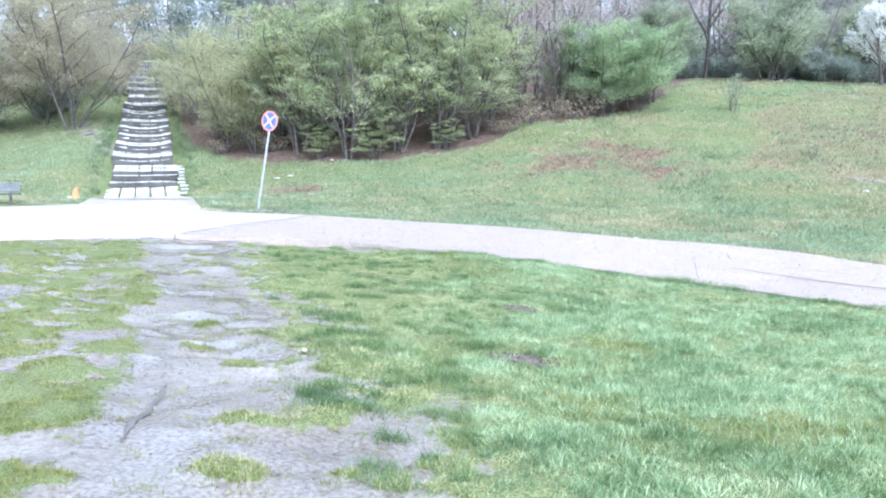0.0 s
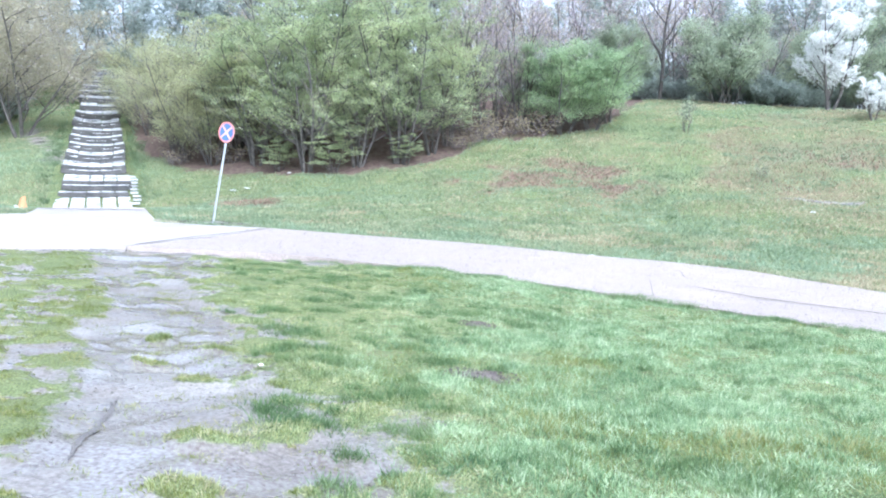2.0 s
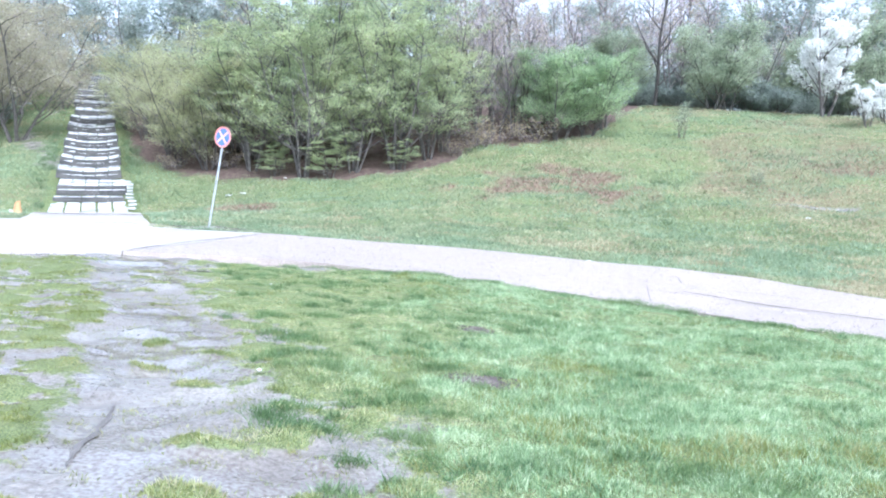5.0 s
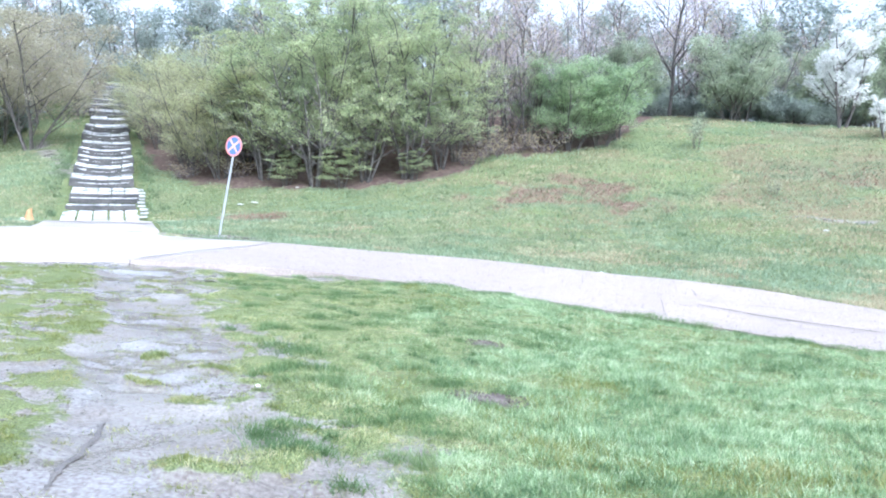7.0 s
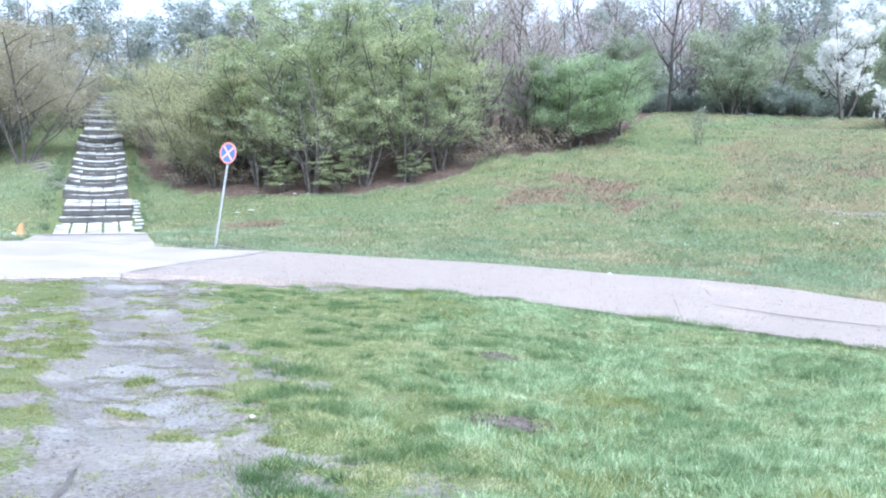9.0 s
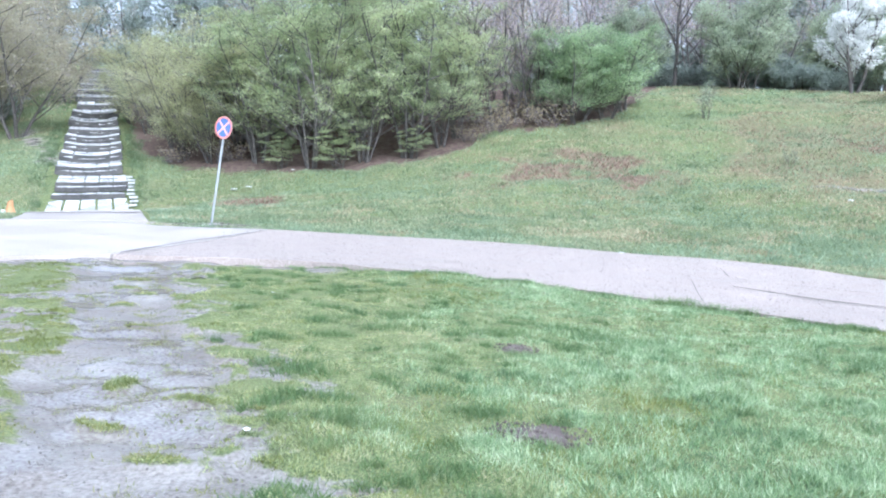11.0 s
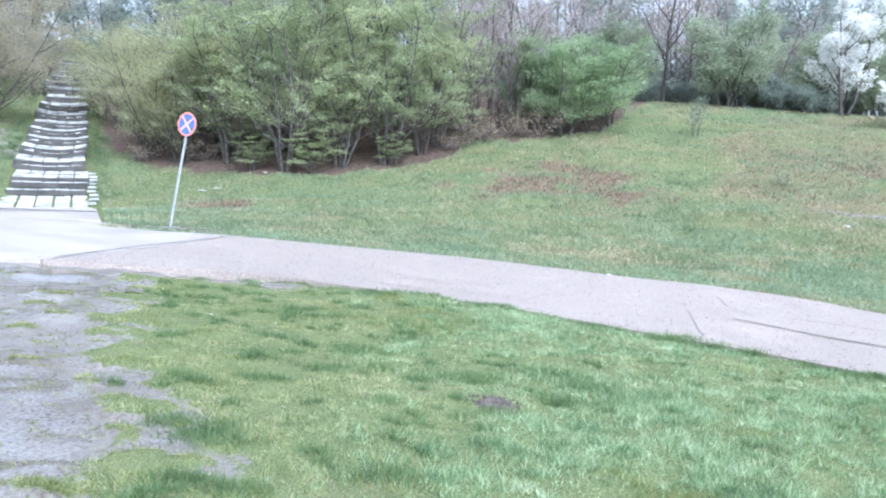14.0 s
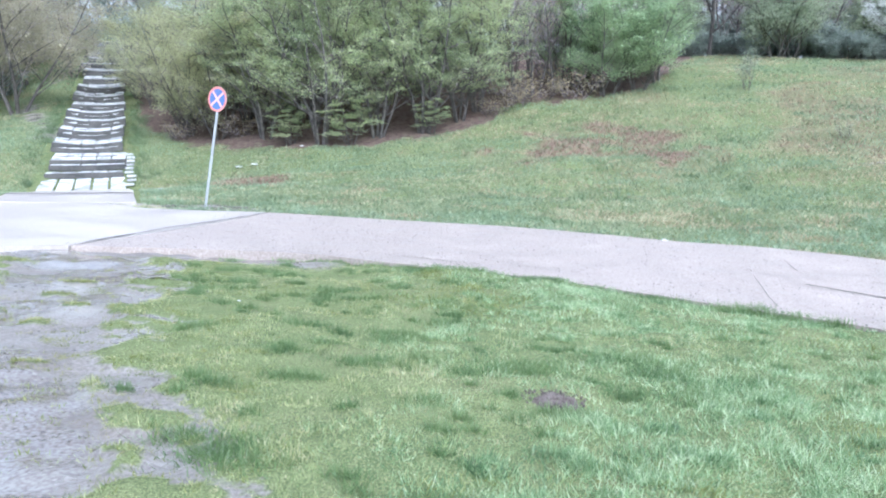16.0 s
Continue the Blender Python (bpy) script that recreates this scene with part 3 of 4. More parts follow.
# ---------------------------------------------------------------- road sign
def no_stopping_sign():
    gx, gy = -8.27, 21.8
    gz = float(land(gx, gy))
    top = Vector((gx + 0.60, gy - 0.02, gz + 2.86))
    sign = tagged(new("road_sign"), "round red and blue no-stopping sign on a leaning grey steel post", "road sign")
    sign.location = (gx, gy, gz)
    inv = Matrix.Translation((-gx, -gy, -gz))
    foot = Vector((gx, gy, gz - 0.3))
    bm = bmesh.new()
    rod(bm, inv @ foot, inv @ top, 0.032, 0.032, 16)
    part("post", bm, M_steel, sign, "galvanised steel post")
    bm = bmesh.new()
    rod(bm, inv @ top, inv @ (top + Vector((0.005, 0, 0.02))), 0.036, 0.03, 16)
    part("post_cap", bm, M_steel, sign)
    axis = (top - foot).normalized()
    centre = foot + axis * ((top - foot).length - 0.28)
    face = (Vector((-0.38, -0.92, 0)).normalized())
    face = (face - axis * face.dot(axis)).normalized()
    side = axis.cross(face).normalized()
    rot = Matrix((side, axis, face)).transposed().to_4x4()
    m = inv @ Matrix.Translation(centre + face * 0.05) @ rot

    def disc(name, r0, r1, z, depth, mat, label="", under=None):
        bm = bmesh.new()
        n = 48
        rings = []
        for rad, zz in ((r0, z), (r0, z + depth), (r1, z + depth), (r1, z)) if r1 else ((r0, z), (r0, z + depth)):
            rings.append([bm.verts.new(m @ Vector((rad * math.cos(a * 2 * math.pi / n), rad * math.sin(a * 2 * math.pi / n), zz))) for a in range(n)])
        pairs = list(zip(rings, rings[1:] + (rings[:1] if r1 else [])))
        for a, b in pairs if r1 else pairs[:1]:
            for k in range(n):
                bm.faces.new((a[k], a[(k + 1) % n], b[(k + 1) % n], b[k]))
        if not r1:
            bm.faces.new(rings[1]), bm.faces.new(rings[0][::-1])
        bmesh.ops.recalc_face_normals(bm, faces=bm.faces)
        return part(name, bm, mat, under or sign, label)
    plate = disc("plate", 0.30, 0, -0.012, 0.012, M_steel, "round steel backing plate with a folded rim")
    disc("red_ring", 0.298, 0.25, 0.001, 0.003, M_red, "faded red ring", plate)
    disc("blue_field", 0.252, 0, 0.0005, 0.002, M_blue, "blue field", plate)
    for ang in (45, -45):
        bm = bmesh.new()
        box(bm, 0.49, 0.052, 0.003, m @ Matrix.Translation((0, 0, 0.0045 + (0.0008 if ang > 0 else 0))) @ Matrix.Rotation(radians(ang), 4, "Z"))
        part("red_bar", bm, M_bar, plate, "faded red diagonal bar, paled further for overexposure")
    for h in (-0.12, 0.12):
        bm = bmesh.new()
        box(bm, 0.12, 0.035, 0.05, m @ Matrix.Translation((0, h, -0.035)), 0.004)
        part("clamp", bm, M_steel, sign, "steel clamp")
    return sign


no_stopping_sign()


# ---------------------------------------------------------------- bench and stump
def bench():
    ob = tagged(new("park_bench"), "grey-green slatted park bench beside the pavement", "bench")
    gx, gy = -15.15, 19.25
    ob.matrix_basis = pose(gx, gy, float(surface(gx, gy)) - 0.2, 0, 0, 36)
    L = 1.9
    for k, y in enumerate((-0.2, -0.06, 0.08)):
        bm = bmesh.new()
        box(bm, L, 0.12, 0.04, Matrix.Translation((0, y, 0.46)), 0.006)
        part("seat_slat", bm, M_wood_dark, ob)
    for z in (0.58, 0.71):
        bm = bmesh.new()
        box(bm, L, 0.035, 0.13, Matrix.Translation((0, 0.2 + (z - 0.5) * 0.25, z)) @ Matrix.Rotation(radians(-14), 4, "X"), 0.006)
        part("back_slat", bm, M_wood_dark, ob)
    for x in (-0.7, 0.7):
        bm = bmesh.new()
        box(bm, 0.07, 0.42, 0.06, Matrix.Translation((x, -0.04, 0.40)), 0.006)
        box(bm, 0.07, 0.07, 0.50, Matrix.Translation((x, -0.16, 0.16)), 0.006)
        box(bm, 0.07, 0.07, 0.95, Matrix.Translation((x, 0.2, 0.36)) @ Matrix.Rotation(radians(-10), 4, "X"), 0.006)
        part("support", bm, M_bark, ob, "dark iron support")


bench()


def stump():
    gx, gy = -14.7, 22.8
    ob = tagged(new("tree_stump"), "freshly cut orange-brown tree stump in the grass", "tree stump")
    ob.location, ob.scale = (gx, gy, float(surface(gx, gy))), (0.8, 0.8, 0.8)
    bm = bmesh.new()
    n, rows = 14, 6
    rings = []
    rr = random.Random(5)
    for j in range(rows):
        t = j / (rows - 1)
        rad = 0.17 - 0.07 * t + 0.07 * (1 - t) ** 3
        rings.append([bm.verts.new(((rad * (1 + rr.uniform(-0.12, 0.12))) * math.cos(a * 2 * math.pi / n) + 0.05 * t, rad * math.sin(a * 2 * math.pi / n), -0.1 + t * (0.52 + 0.06 * math.cos(a * 2 * math.pi / n)))) for a in range(n)])
    for a, b in zip(rings, rings[1:]):
        for k in range(n):
            bm.faces.new((a[k], a[(k + 1) % n], b[(k + 1) % n], b[k]))
    bm.faces.new(rings[-1])
    part("trunk", bm, M_orange, ob)
    bm = bmesh.new()
    box(bm, 0.16, 0.05, 0.10, Matrix.Translation((-0.10, -0.19, 0.06)) @ Matrix.Rotation(0.4, 4, "Y"), 0.012)
    part("wood_chip", bm, M_litter, ob, "pale split wood chip")


stump()


def litter(x, y, size, seed):
    r2 = random.Random(seed)
    bm = bmesh.new()
    bmesh.ops.create_grid(bm, x_segments=5, y_segments=5, size=size / 2)
    for v in bm.verts:
        v.co.z += r2.uniform(0, size * 0.35)
        v.co.x *= r2.uniform(0.8, 1.1)
    me = bpy.data.meshes.new("paper_scrap")
    bm.to_mesh(me)
    bm.free()
    me.materials.append(M_litter)
    ob = tagged(new("paper_scrap", me), "crumpled white scrap of paper on the grass", "litter", "scraps of litter")
    ob.matrix_basis = pose(x, y, float(surface(x, y)) + 0.02, 0, 0, r2.uniform(0, 180))


for k, (x, y, d) in enumerate(((2.37, 18.75, 0.12), (-10.9, 31.0, 0.25), (-10.3, 31.0, 0.22), (-1.47, 5.24, 0.035), (10.28, 26.0, 0.16), (-12.19, 27.5, 0.2), (-9.1, 33.0, 0.15), (-3.0, 10.6, 0.035))):
    litter(x, y, d, k)


def molehill(x, y, rx, ry, h, seed):
    r2 = np.random.default_rng(seed)
    n = 20
    v, f = [(x, y, float(surface(x, y)) + h)], []
    for ring, d in enumerate((0.35, 0.7, 1.0)):
        for k in range(n):
            a = 2 * math.pi * k / n
            q = d * r2.uniform(0.5, 1.0)
            px, py = x + rx * q * math.cos(a), y + ry * q * math.sin(a)
            v.append((px, py, float(surface(px, py)) + h * (1 - d * d) + (0.012 if d < 0.9 else -0.02)))
            i0, i1 = 1 + ring * n + k, 1 + ring * n + (k + 1) % n
            if ring == 0:
                f.append((0, i0, i1))
            else:
                f += [(i0 - n, i0, i1), (i0 - n, i1, i1 - n)]
    for k in range(170):
        a, d = r2.uniform(0, 6.28), r2.uniform(0, 1) ** 0.7
        px, py = x + rx * d * math.cos(a), y + ry * d * math.sin(a)
        pz = float(surface(px, py)) + 0.012 + max(0.0, h * (1 - d * d)) * r2.uniform(0.3, 1)
        s = r2.uniform(0.004, 0.013)
        base = len(v)
        for dx, dy, dz in ((1, 0, 0), (-1, 0, 0), (0, 1, 0), (0, -1, 0), (0, 0, 1), (0, 0, -1)):
            q = r2.uniform(0.7, 1.3)
            v.append((px + dx * s * q, py + dy * s * q, pz + dz * s * q))
        f += [(base + a1, base + b1, base + c1) for a1, b1, c1 in ((0, 2, 4), (2, 1, 4), (1, 3, 4), (3, 0, 4), (2, 0, 5), (1, 2, 5), (3, 1, 5), (0, 3, 5))]
    tagged(new("molehill", mesh_np("molehill", v, f, M_soil)), "low heap of dark crumbled soil in the grass", "molehill", "molehills", "stuff")


molehill(0.12, 5.65, 0.32, 0.24, 0.02, 1)
molehill(0.02, 8.2, 0.22, 0.2, 0.015, 2)


# ---------------------------------------------------------------- trees
def tubes(segs, sides):
    """Tapered tubes for segments (p0, p1, r0, r1)."""
    p0, p1 = np.array([s[0] for s in segs]), np.array([s[1] for s in segs])
    r0, r1 = np.array([s[2] for s in segs]), np.array([s[3] for s in segs])
    d = p1 - p0
    d /= np.linalg.norm(d, axis=1)[:, None] + 1e-9
    ref = np.where(np.abs(d[:, 2:3]) > 0.9, np.array([[1.0, 0, 0]]), np.array([[0, 0, 1.0]]))
    a = np.cross(d, ref)
    a /= np.linalg.norm(a, axis=1)[:, None] + 1e-9
    b = np.cross(d, a)
    v, f = [], []
    n = len(segs)
    for ring, (p, rad) in enumerate(((p0, r0), (p1, r1))):
        for k in range(sides):
            t = 2 * math.pi * k / sides
            v.append(p + (a * math.cos(t) + b * math.sin(t)) * rad[:, None])
    v = np.stack(v, 1).reshape(-1, 3)
    base = np.arange(n) * 2 * sides
    for k in range(sides):
        k2 = (k + 1) % sides
        f.append(np.stack([base + k, base + k2, base + sides + k2, base + sides + k], -1))
    return v, np.concatenate(f)


def grow(rs, p, d, length, rad, level, levels, segs, tips, spread, lift, kids, low):
    n = (4, 3, 2, 1)[level]
    pts = [p]
    q, dd = p.copy(), d.copy()
    for k in range(n):
        dd = dd + rs.normal(0, 0.10 + 0.04 * level, 3) + np.array((0, 0, lift * 0.12))
        dd /= np.linalg.norm(dd)
        q2 = q + dd * length / n
        ra, rb = rad * (1 - 0.75 * k / n), rad * (1 - 0.75 * (k + 1) / n)
        segs[0 if level < 2 else 1].append((q, q2, max(ra, 0.007), max(rb, 0.006)))
        q = q2
        pts.append(q2)
        if level >= levels - 2:
            tips.append((q2, dd.copy(), level))
        if level == levels - 1:
            tips.extend([(p + (q2 - p) * 0.33, dd.copy(), level), (p + (q2 - p) * 0.67, dd.copy(), level)])
    if level < levels - 1:
        m = kids[level]
        for k in range(m):
            t = min((k + rs.uniform(0.2, 1.0)) / m, 0.999)
            t = (low + (1 - low) * t) if level == 0 else (0.25 + 0.75 * t)
            i = min(int(t * n), n - 1)
            o = pts[i] + (pts[i + 1] - pts[i]) * (t * n - i)
            az = rs.uniform(0, 2 * math.pi)
            side = np.array((math.cos(az), math.sin(az), rs.uniform(-0.1, 0.35)))
            nd = dd * (1 - spread) + side * spread
            nd /= np.linalg.norm(nd)
            grow(rs, o, nd, length * rs.uniform(0.32, 0.55) * (1.1 - 0.6 * t), rad * 0.5 * (1 - 0.5 * t), level + 1, levels, segs, tips, spread, lift, kids, low)


def leaf_cloud(rs, tips, per, size, radius, flat, share=1.0):
    tips = [t for t in tips if rs.random() < share]
    c = np.repeat(np.array([t[0] for t in tips]), per, axis=0)
    n = len(c)
    off = rs.normal(0, radius, (n, 3))
    off[:, 2] *= flat
    c = c + off
    a = rs.normal(0, 1, (n, 3))
    a[:, 2] *= 0.45
    a /= np.linalg.norm(a, axis=1)[:, None]
    up = rs.normal(0, 0.55, (n, 3)) + np.array((0, 0, 1.0))
    b = np.cross(up, a)
    b /= np.linalg.norm(b, axis=1)[:, None] + 1e-9
    s = size * rs.uniform(0.6, 1.35, (n, 1))
    v = np.stack([c - a * s, c + b * s * 0.55 + up * 0.1 * s, c + a * s, c - b * s * 0.55 + up * 0.1 * s], 1).reshape(-1, 3)
    return v, np.arange(n * 4).reshape(-1, 4)


def tree(name, label, height, stems, leaf, seed, per=3, size=0.08, radius=0.22, flat=0.5, spread=0.6, lift=0.6, kids=(11, 6, 5), lean=0.3,
         levels=4, twig=None, share=1.0, rad=0.09, category="tree", group="", low=0.16, bare=0.35):
    rs = np.random.default_rng(seed)
    segs, tips = ([], []), []
    for k in range(stems):
        az = 2 * math.pi * (k + rs.uniform(0, 0.7)) / stems
        d = np.array((math.cos(az) * lean, math.sin(az) * lean, 1.0)) if stems > 1 else np.array((rs.normal(0, 0.06), rs.normal(0, 0.06), 1.0))
        d /= np.linalg.norm(d)
        p = np.array((math.cos(az) * 0.16, math.sin(az) * 0.16, -0.25)) if stems > 1 else np.array((0, 0, -0.25))
        grow(rs, p, d, height * rs.uniform(0.74, 0.9), rad * rs.uniform(0.8, 1.1), 0, levels, segs, tips, spread, lift, kids, low)
    ob = tagged(new(name), label, category, group)
    part_np("trunk", *tubes(segs[0], 6), M_bark, ob, "dark wet trunk and limbs", True)
    if segs[1]:
        part_np("twig_work", *tubes(segs[1], 3), twig or M_branch, ob, "fine twigs", kind="stuff")
    if leaf:
        tips = [t for t in tips if t[0][2] > bare]
        part_np("crown", *leaf_cloud(rs, tips, per, size, radius, flat, share), M_leaf[leaf], ob, {"white": "white blossom"}.get(leaf, "fresh spring leaves"), kind="stuff")
    return ob


def plant(ob, spots, seed):
    """The tree at the first spot, copies at the others; a spot is x, y, scale."""
    r2 = random.Random(seed)
    for k, (x, y, s) in enumerate(spots):
        m = pose(x, y, float(land(x, y)) - 0.05, 0, 0, r2.uniform(0, 360)) @ Matrix.Diagonal((s * r2.uniform(0.92, 1.08), s * r2.uniform(0.92, 1.08), s, 1))
        if k == 0:
            first = m
        else:
            copy_thing(ob, m)
    ob.matrix_basis = first


THICKET = "trees of the thicket"
horn_a = tree("hornbeam", "multi-stemmed young hornbeam in fresh green leaf", 8.6, 5, "green", 11, 5, 0.05, 0.15, 0.35, kids=(11, 5, 4), spread=0.6, lift=0.6, lean=0.2, low=0.1, rad=0.08, group=THICKET, bare=0.8)
horn_b = tree("hornbeam", "multi-stemmed young hornbeam in fresh green leaf", 8.0, 5, "green", 12, 5, 0.05, 0.15, 0.3, kids=(11, 5, 4), spread=0.68, lift=0.4, lean=0.22, low=0.1, rad=0.08, group=THICKET, bare=0.8)
horn_c = tree("hornbeam", "multi-stemmed hornbeam with yellow-green young leaves", 6.6, 5, "lime", 13, 4, 0.042, 0.2, 0.45, kids=(11, 5, 4), spread=0.6, lift=0.6, lean=0.4, low=0.08, rad=0.06, group=THICKET, bare=0.6)
bush_r = tree("hornbeam", "rounded green young tree at the edge of the meadow", 4.9, 5, "fresh", 14, 5, 0.05, 0.18, 0.45, kids=(10, 5, 4), lean=0.36, low=0.1, rad=0.05, group=THICKET, bare=0.7)
skirt = tree("hornbeam", "low spreading hornbeam with drooping pale green sprays", 3.4, 4, "green", 15, 4, 0.045, 0.14, 0.25, kids=(8, 4, 4), spread=0.85, lift=0.05, lean=0.35, low=0.08, rad=0.04, group=THICKET, bare=0.5)
plant(horn_a, [(-8.5, 33.8, 0.9), (-4.6, 35.0, 0.94), (-7.4, 38.2, 1.08), (-2.6, 37.4, 0.84), (-11.3, 39.0, 1.02)], 1)
plant(horn_b, [(-6.4, 34.4, 0.86), (-11.2, 34.9, 0.86), (-9.4, 36.8, 1.05), (-3.2, 36.0, 0.78), (-8.8, 41.5, 1.12), (-5.2, 40.5, 1.08), (-13.2, 38.4, 0.95)], 2)
plant(horn_c, [(-13.6, 35.8, 0.9), (-15.4, 36.8, 0.85), (-16.8, 39.2, 0.95), (-14.6, 40.8, 1.1), (-18.7, 43.0, 0.9), (-20.8, 48.5, 0.95), (-12.0, 37.2, 1.0), (-20.3, 43.7, 0.95), (-23.6, 51.0, 0.85), (-22.5, 46.1, 0.62)], 3)
plant(bush_r, [(3.0, 38.7, 0.98), (4.4, 39.1, 1.0), (5.4, 40.6, 0.85), (1.8, 40.4, 1.0)], 4)
plant(skirt, [(-7.3, 33.6, 0.7), (-9.9, 34.1, 0.6), (-4.2, 34.8, 0.5)], 16)
bare_a = tree("bare_tree", "tall leafless tree with a haze of purple-grey twigs", 9.6, 1, "brown", 21, 1, 0.05, 0.3, 0.9, kids=(14, 7, 6), spread=0.5, lift=0.9, twig=M_twig, rad=0.11, share=0.35, group="bare trees behind the thicket")
bare_b = tree("bare_tree", "leafless multi-stemmed tree with purple-grey twigs", 8.4, 3, "brown", 22, 1, 0.05, 0.3, 0.9, kids=(11, 7, 6), spread=0.5, lift=0.9, twig=M_twig, rad=0.08, lean=0.16, share=0.3, group="bare trees behind the thicket")
bud = tree("budding_tree", "slender tree with brownish young leaves", 7.8, 4, "bud", 23, 6, 0.06, 0.26, 0.6, kids=(10, 5, 4), spread=0.6, lift=0.6, twig=M_twig, lean=0.35, share=1.0, group="budding trees by the stairs", low=0.1)
plant(bare_a, [(-0.9, 38.6, 0.95), (0.8, 41.5, 0.95), (9.9, 51.0, 1.25), (1.8, 47.0, 1.0), (-1.4, 45.5, 1.0), (14.6, 53.5, 1.0), (6.0, 54.0, 0.95), (19.5, 56.0, 0.9), (5.2, 50.5, 0.95), (8.0, 57.0, 1.1), (12.8, 56.5, 1.1), (17.5, 58.0, 1.1), (22.5, 57.0, 1.05)], 5)
plant(bare_b, [(-0.1, 39.6, 0.9), (1.3, 43.6, 0.9), (3.6, 48.0, 0.9), (11.8, 55.0, 1.05), (16.4, 52.0, 0.8), (23.5, 53.0, 0.8), (7.6, 53.0, 0.85), (-1.8, 41.6, 0.95), (0.9, 39.4, 0.75), (-0.8, 40.4, 0.8)], 6)
plant(bud, [(-26.2, 40.6, 1.15), (-29.8, 43.5, 1.0), (-30.4, 47.5, 0.9), (-32.5, 41.5, 1.0), (-34.0, 51.5, 1.05), (-36.5, 58.0, 1.0), (-28.6, 49.6, 0.62)], 7)
round_tree = tree("field_maple", "rounded tree in pale green leaf at the wood's edge", 6.8, 3, "pale", 31, 4, 0.075, 0.28, 0.55, lean=0.25, low=0.1, group="trees at the wood's edge")
plant(round_tree, [(12.7, 47.6, 0.95), (14.0, 49.4, 0.8), (6.6, 50.5, 0.75), (8.4, 54.0, 0.85), (18.6, 53.0, 0.8), (22.5, 50.5, 0.72), (25.5, 51.0, 0.8), (20.6, 52.5, 0.95), (23.4, 55.0, 1.1)], 8)
blossom = tree("blossoming_tree", "wild cherry tree covered in white blossom", 5.2, 3, "white", 41, 7, 0.055, 0.09, 0.8, kids=(9, 6, 4), lean=0.5, spread=0.55, rad=0.1, group="blossoming trees")
plant(blossom, [(18.3, 45.8, 1.2), (18.5, 40.6, 0.45), (19.8, 41.5, 0.48)], 9)
sapling = tree("sapling", "thin upright sapling with a few pale leaves", 2.5, 5, "pale", 51, 2, 0.05, 0.12, 0.8, kids=(5, 3, 2), lean=0.16, spread=0.4, rad=0.02, group="saplings", share=0.6)
plant(sapling, [(8.9, 38.6, 0.8), (10.2, 31.0, 0.3)], 10)
evergreen = tree("dark_shrub", "low dull green shrub under the trees", 2.4, 5, "dull", 61, 4, 0.09, 0.28, 0.7, lean=0.8, kids=(6, 4, 3), category="shrub", group="dark shrubs", low=0.05)
plant(evergreen, [(15.6, 49.8, 0.7), (17.4, 50.5, 0.8), (19.5, 51.0, 0.75), (21.5, 51.6, 0.8), (16.6, 51.6, 1.0)], 11)
scrub = tree("undergrowth", "leafless brown undergrowth below the thicket", 1.5, 7, "brown", 71, 1, 0.05, 0.15, 0.8, lean=0.7, kids=(6, 4, 2), twig=M_twig, rad=0.018, category="shrub", group="undergrowth", share=0.5)
plant(scrub, [(-15.5, 36.0, 0.8), (-12.8, 35.8, 0.9), (-1.9, 36.6, 0.8), (0.2, 38.4, 1.1), (1.6, 38.3, 1.1), (-0.8, 37.8, 1.0), (-8.0, 37.6, 1.1), (0.9, 40.4, 1.3), (-1.6, 39.6, 1.2)], 12)
hedge = tree("woodland_shrub", "dense half-leafed shrub at the foot of the wood", 3.2, 5, "dull", 72, 2, 0.16, 0.36, 0.7, lean=0.7, kids=(5, 4, 2), twig=M_twig, rad=0.03, category="shrub", group="shrubs along the crest", low=0.04)
plant(hedge, [(-24.0 + 0, 58.0, 1.0)] + [(x0, 56.0 + 3.0 * math.sin(x0 * 1.7) + (8 if x0 < -22 else 0), 0.9 + 0.25 * math.sin(x0 * 3.1)) for x0 in (-46, -43.5, -41.5, -38.5, -20, -17, -14, -11, -8, -5, -2.5, 0.5, 3.0, 5.2, 7.4, 9.4, 11.6, 13.8, 16, 18.4, 20.8, 23, 25.5, 28, 31, 34)]
      + [(7.4, 50.6, 0.5), (9.0, 52.0, 0.55), (11.2, 52.4, 0.55), (12.6, 51.2, 0.5), (14.2, 51.6, 0.55), (-38.4, 73.0, 1.0), (-40.6, 74.0, 1.1), (-36.6, 73.6, 1.0), (-43.0, 71.5, 1.0), (13.4, 58.5, 1.2), (14.6, 59.5, 1.2), (15.4, 57.0, 1.1), (12.3, 57.5, 1.0), (12.9, 60.5, 1.1), (10.4, 59.0, 1.0), (-22.5, 53.0, 0.9), (-34.5, 54.5, 0.9), (-31.0, 45.5, 0.8), (-34.5, 43.5, 0.8), (-37.5, 50.0, 1.0), (-40.5, 46.0, 1.0)], 15)

# the wood behind, beyond the crest
far_green = tree("woodland_tree", "distant woodland tree in early green leaf, paled and blued for haze", 9.5, 1, "dull", 81, 3, 0.15, 0.45, 0.7, kids=(12, 5, 4), rad=0.13, low=0.1, group="wood beyond the crest")
far_bare = tree("woodland_tree", "distant woodland tree still mostly bare", 10.0, 1, "brown", 82, 1, 0.09, 0.4, 0.8, kids=(13, 6, 5), lift=0.9, twig=M_twig, rad=0.13, share=0.5, group="wood beyond the crest")
fr = random.Random(4)
spots_a, spots_b = [], []
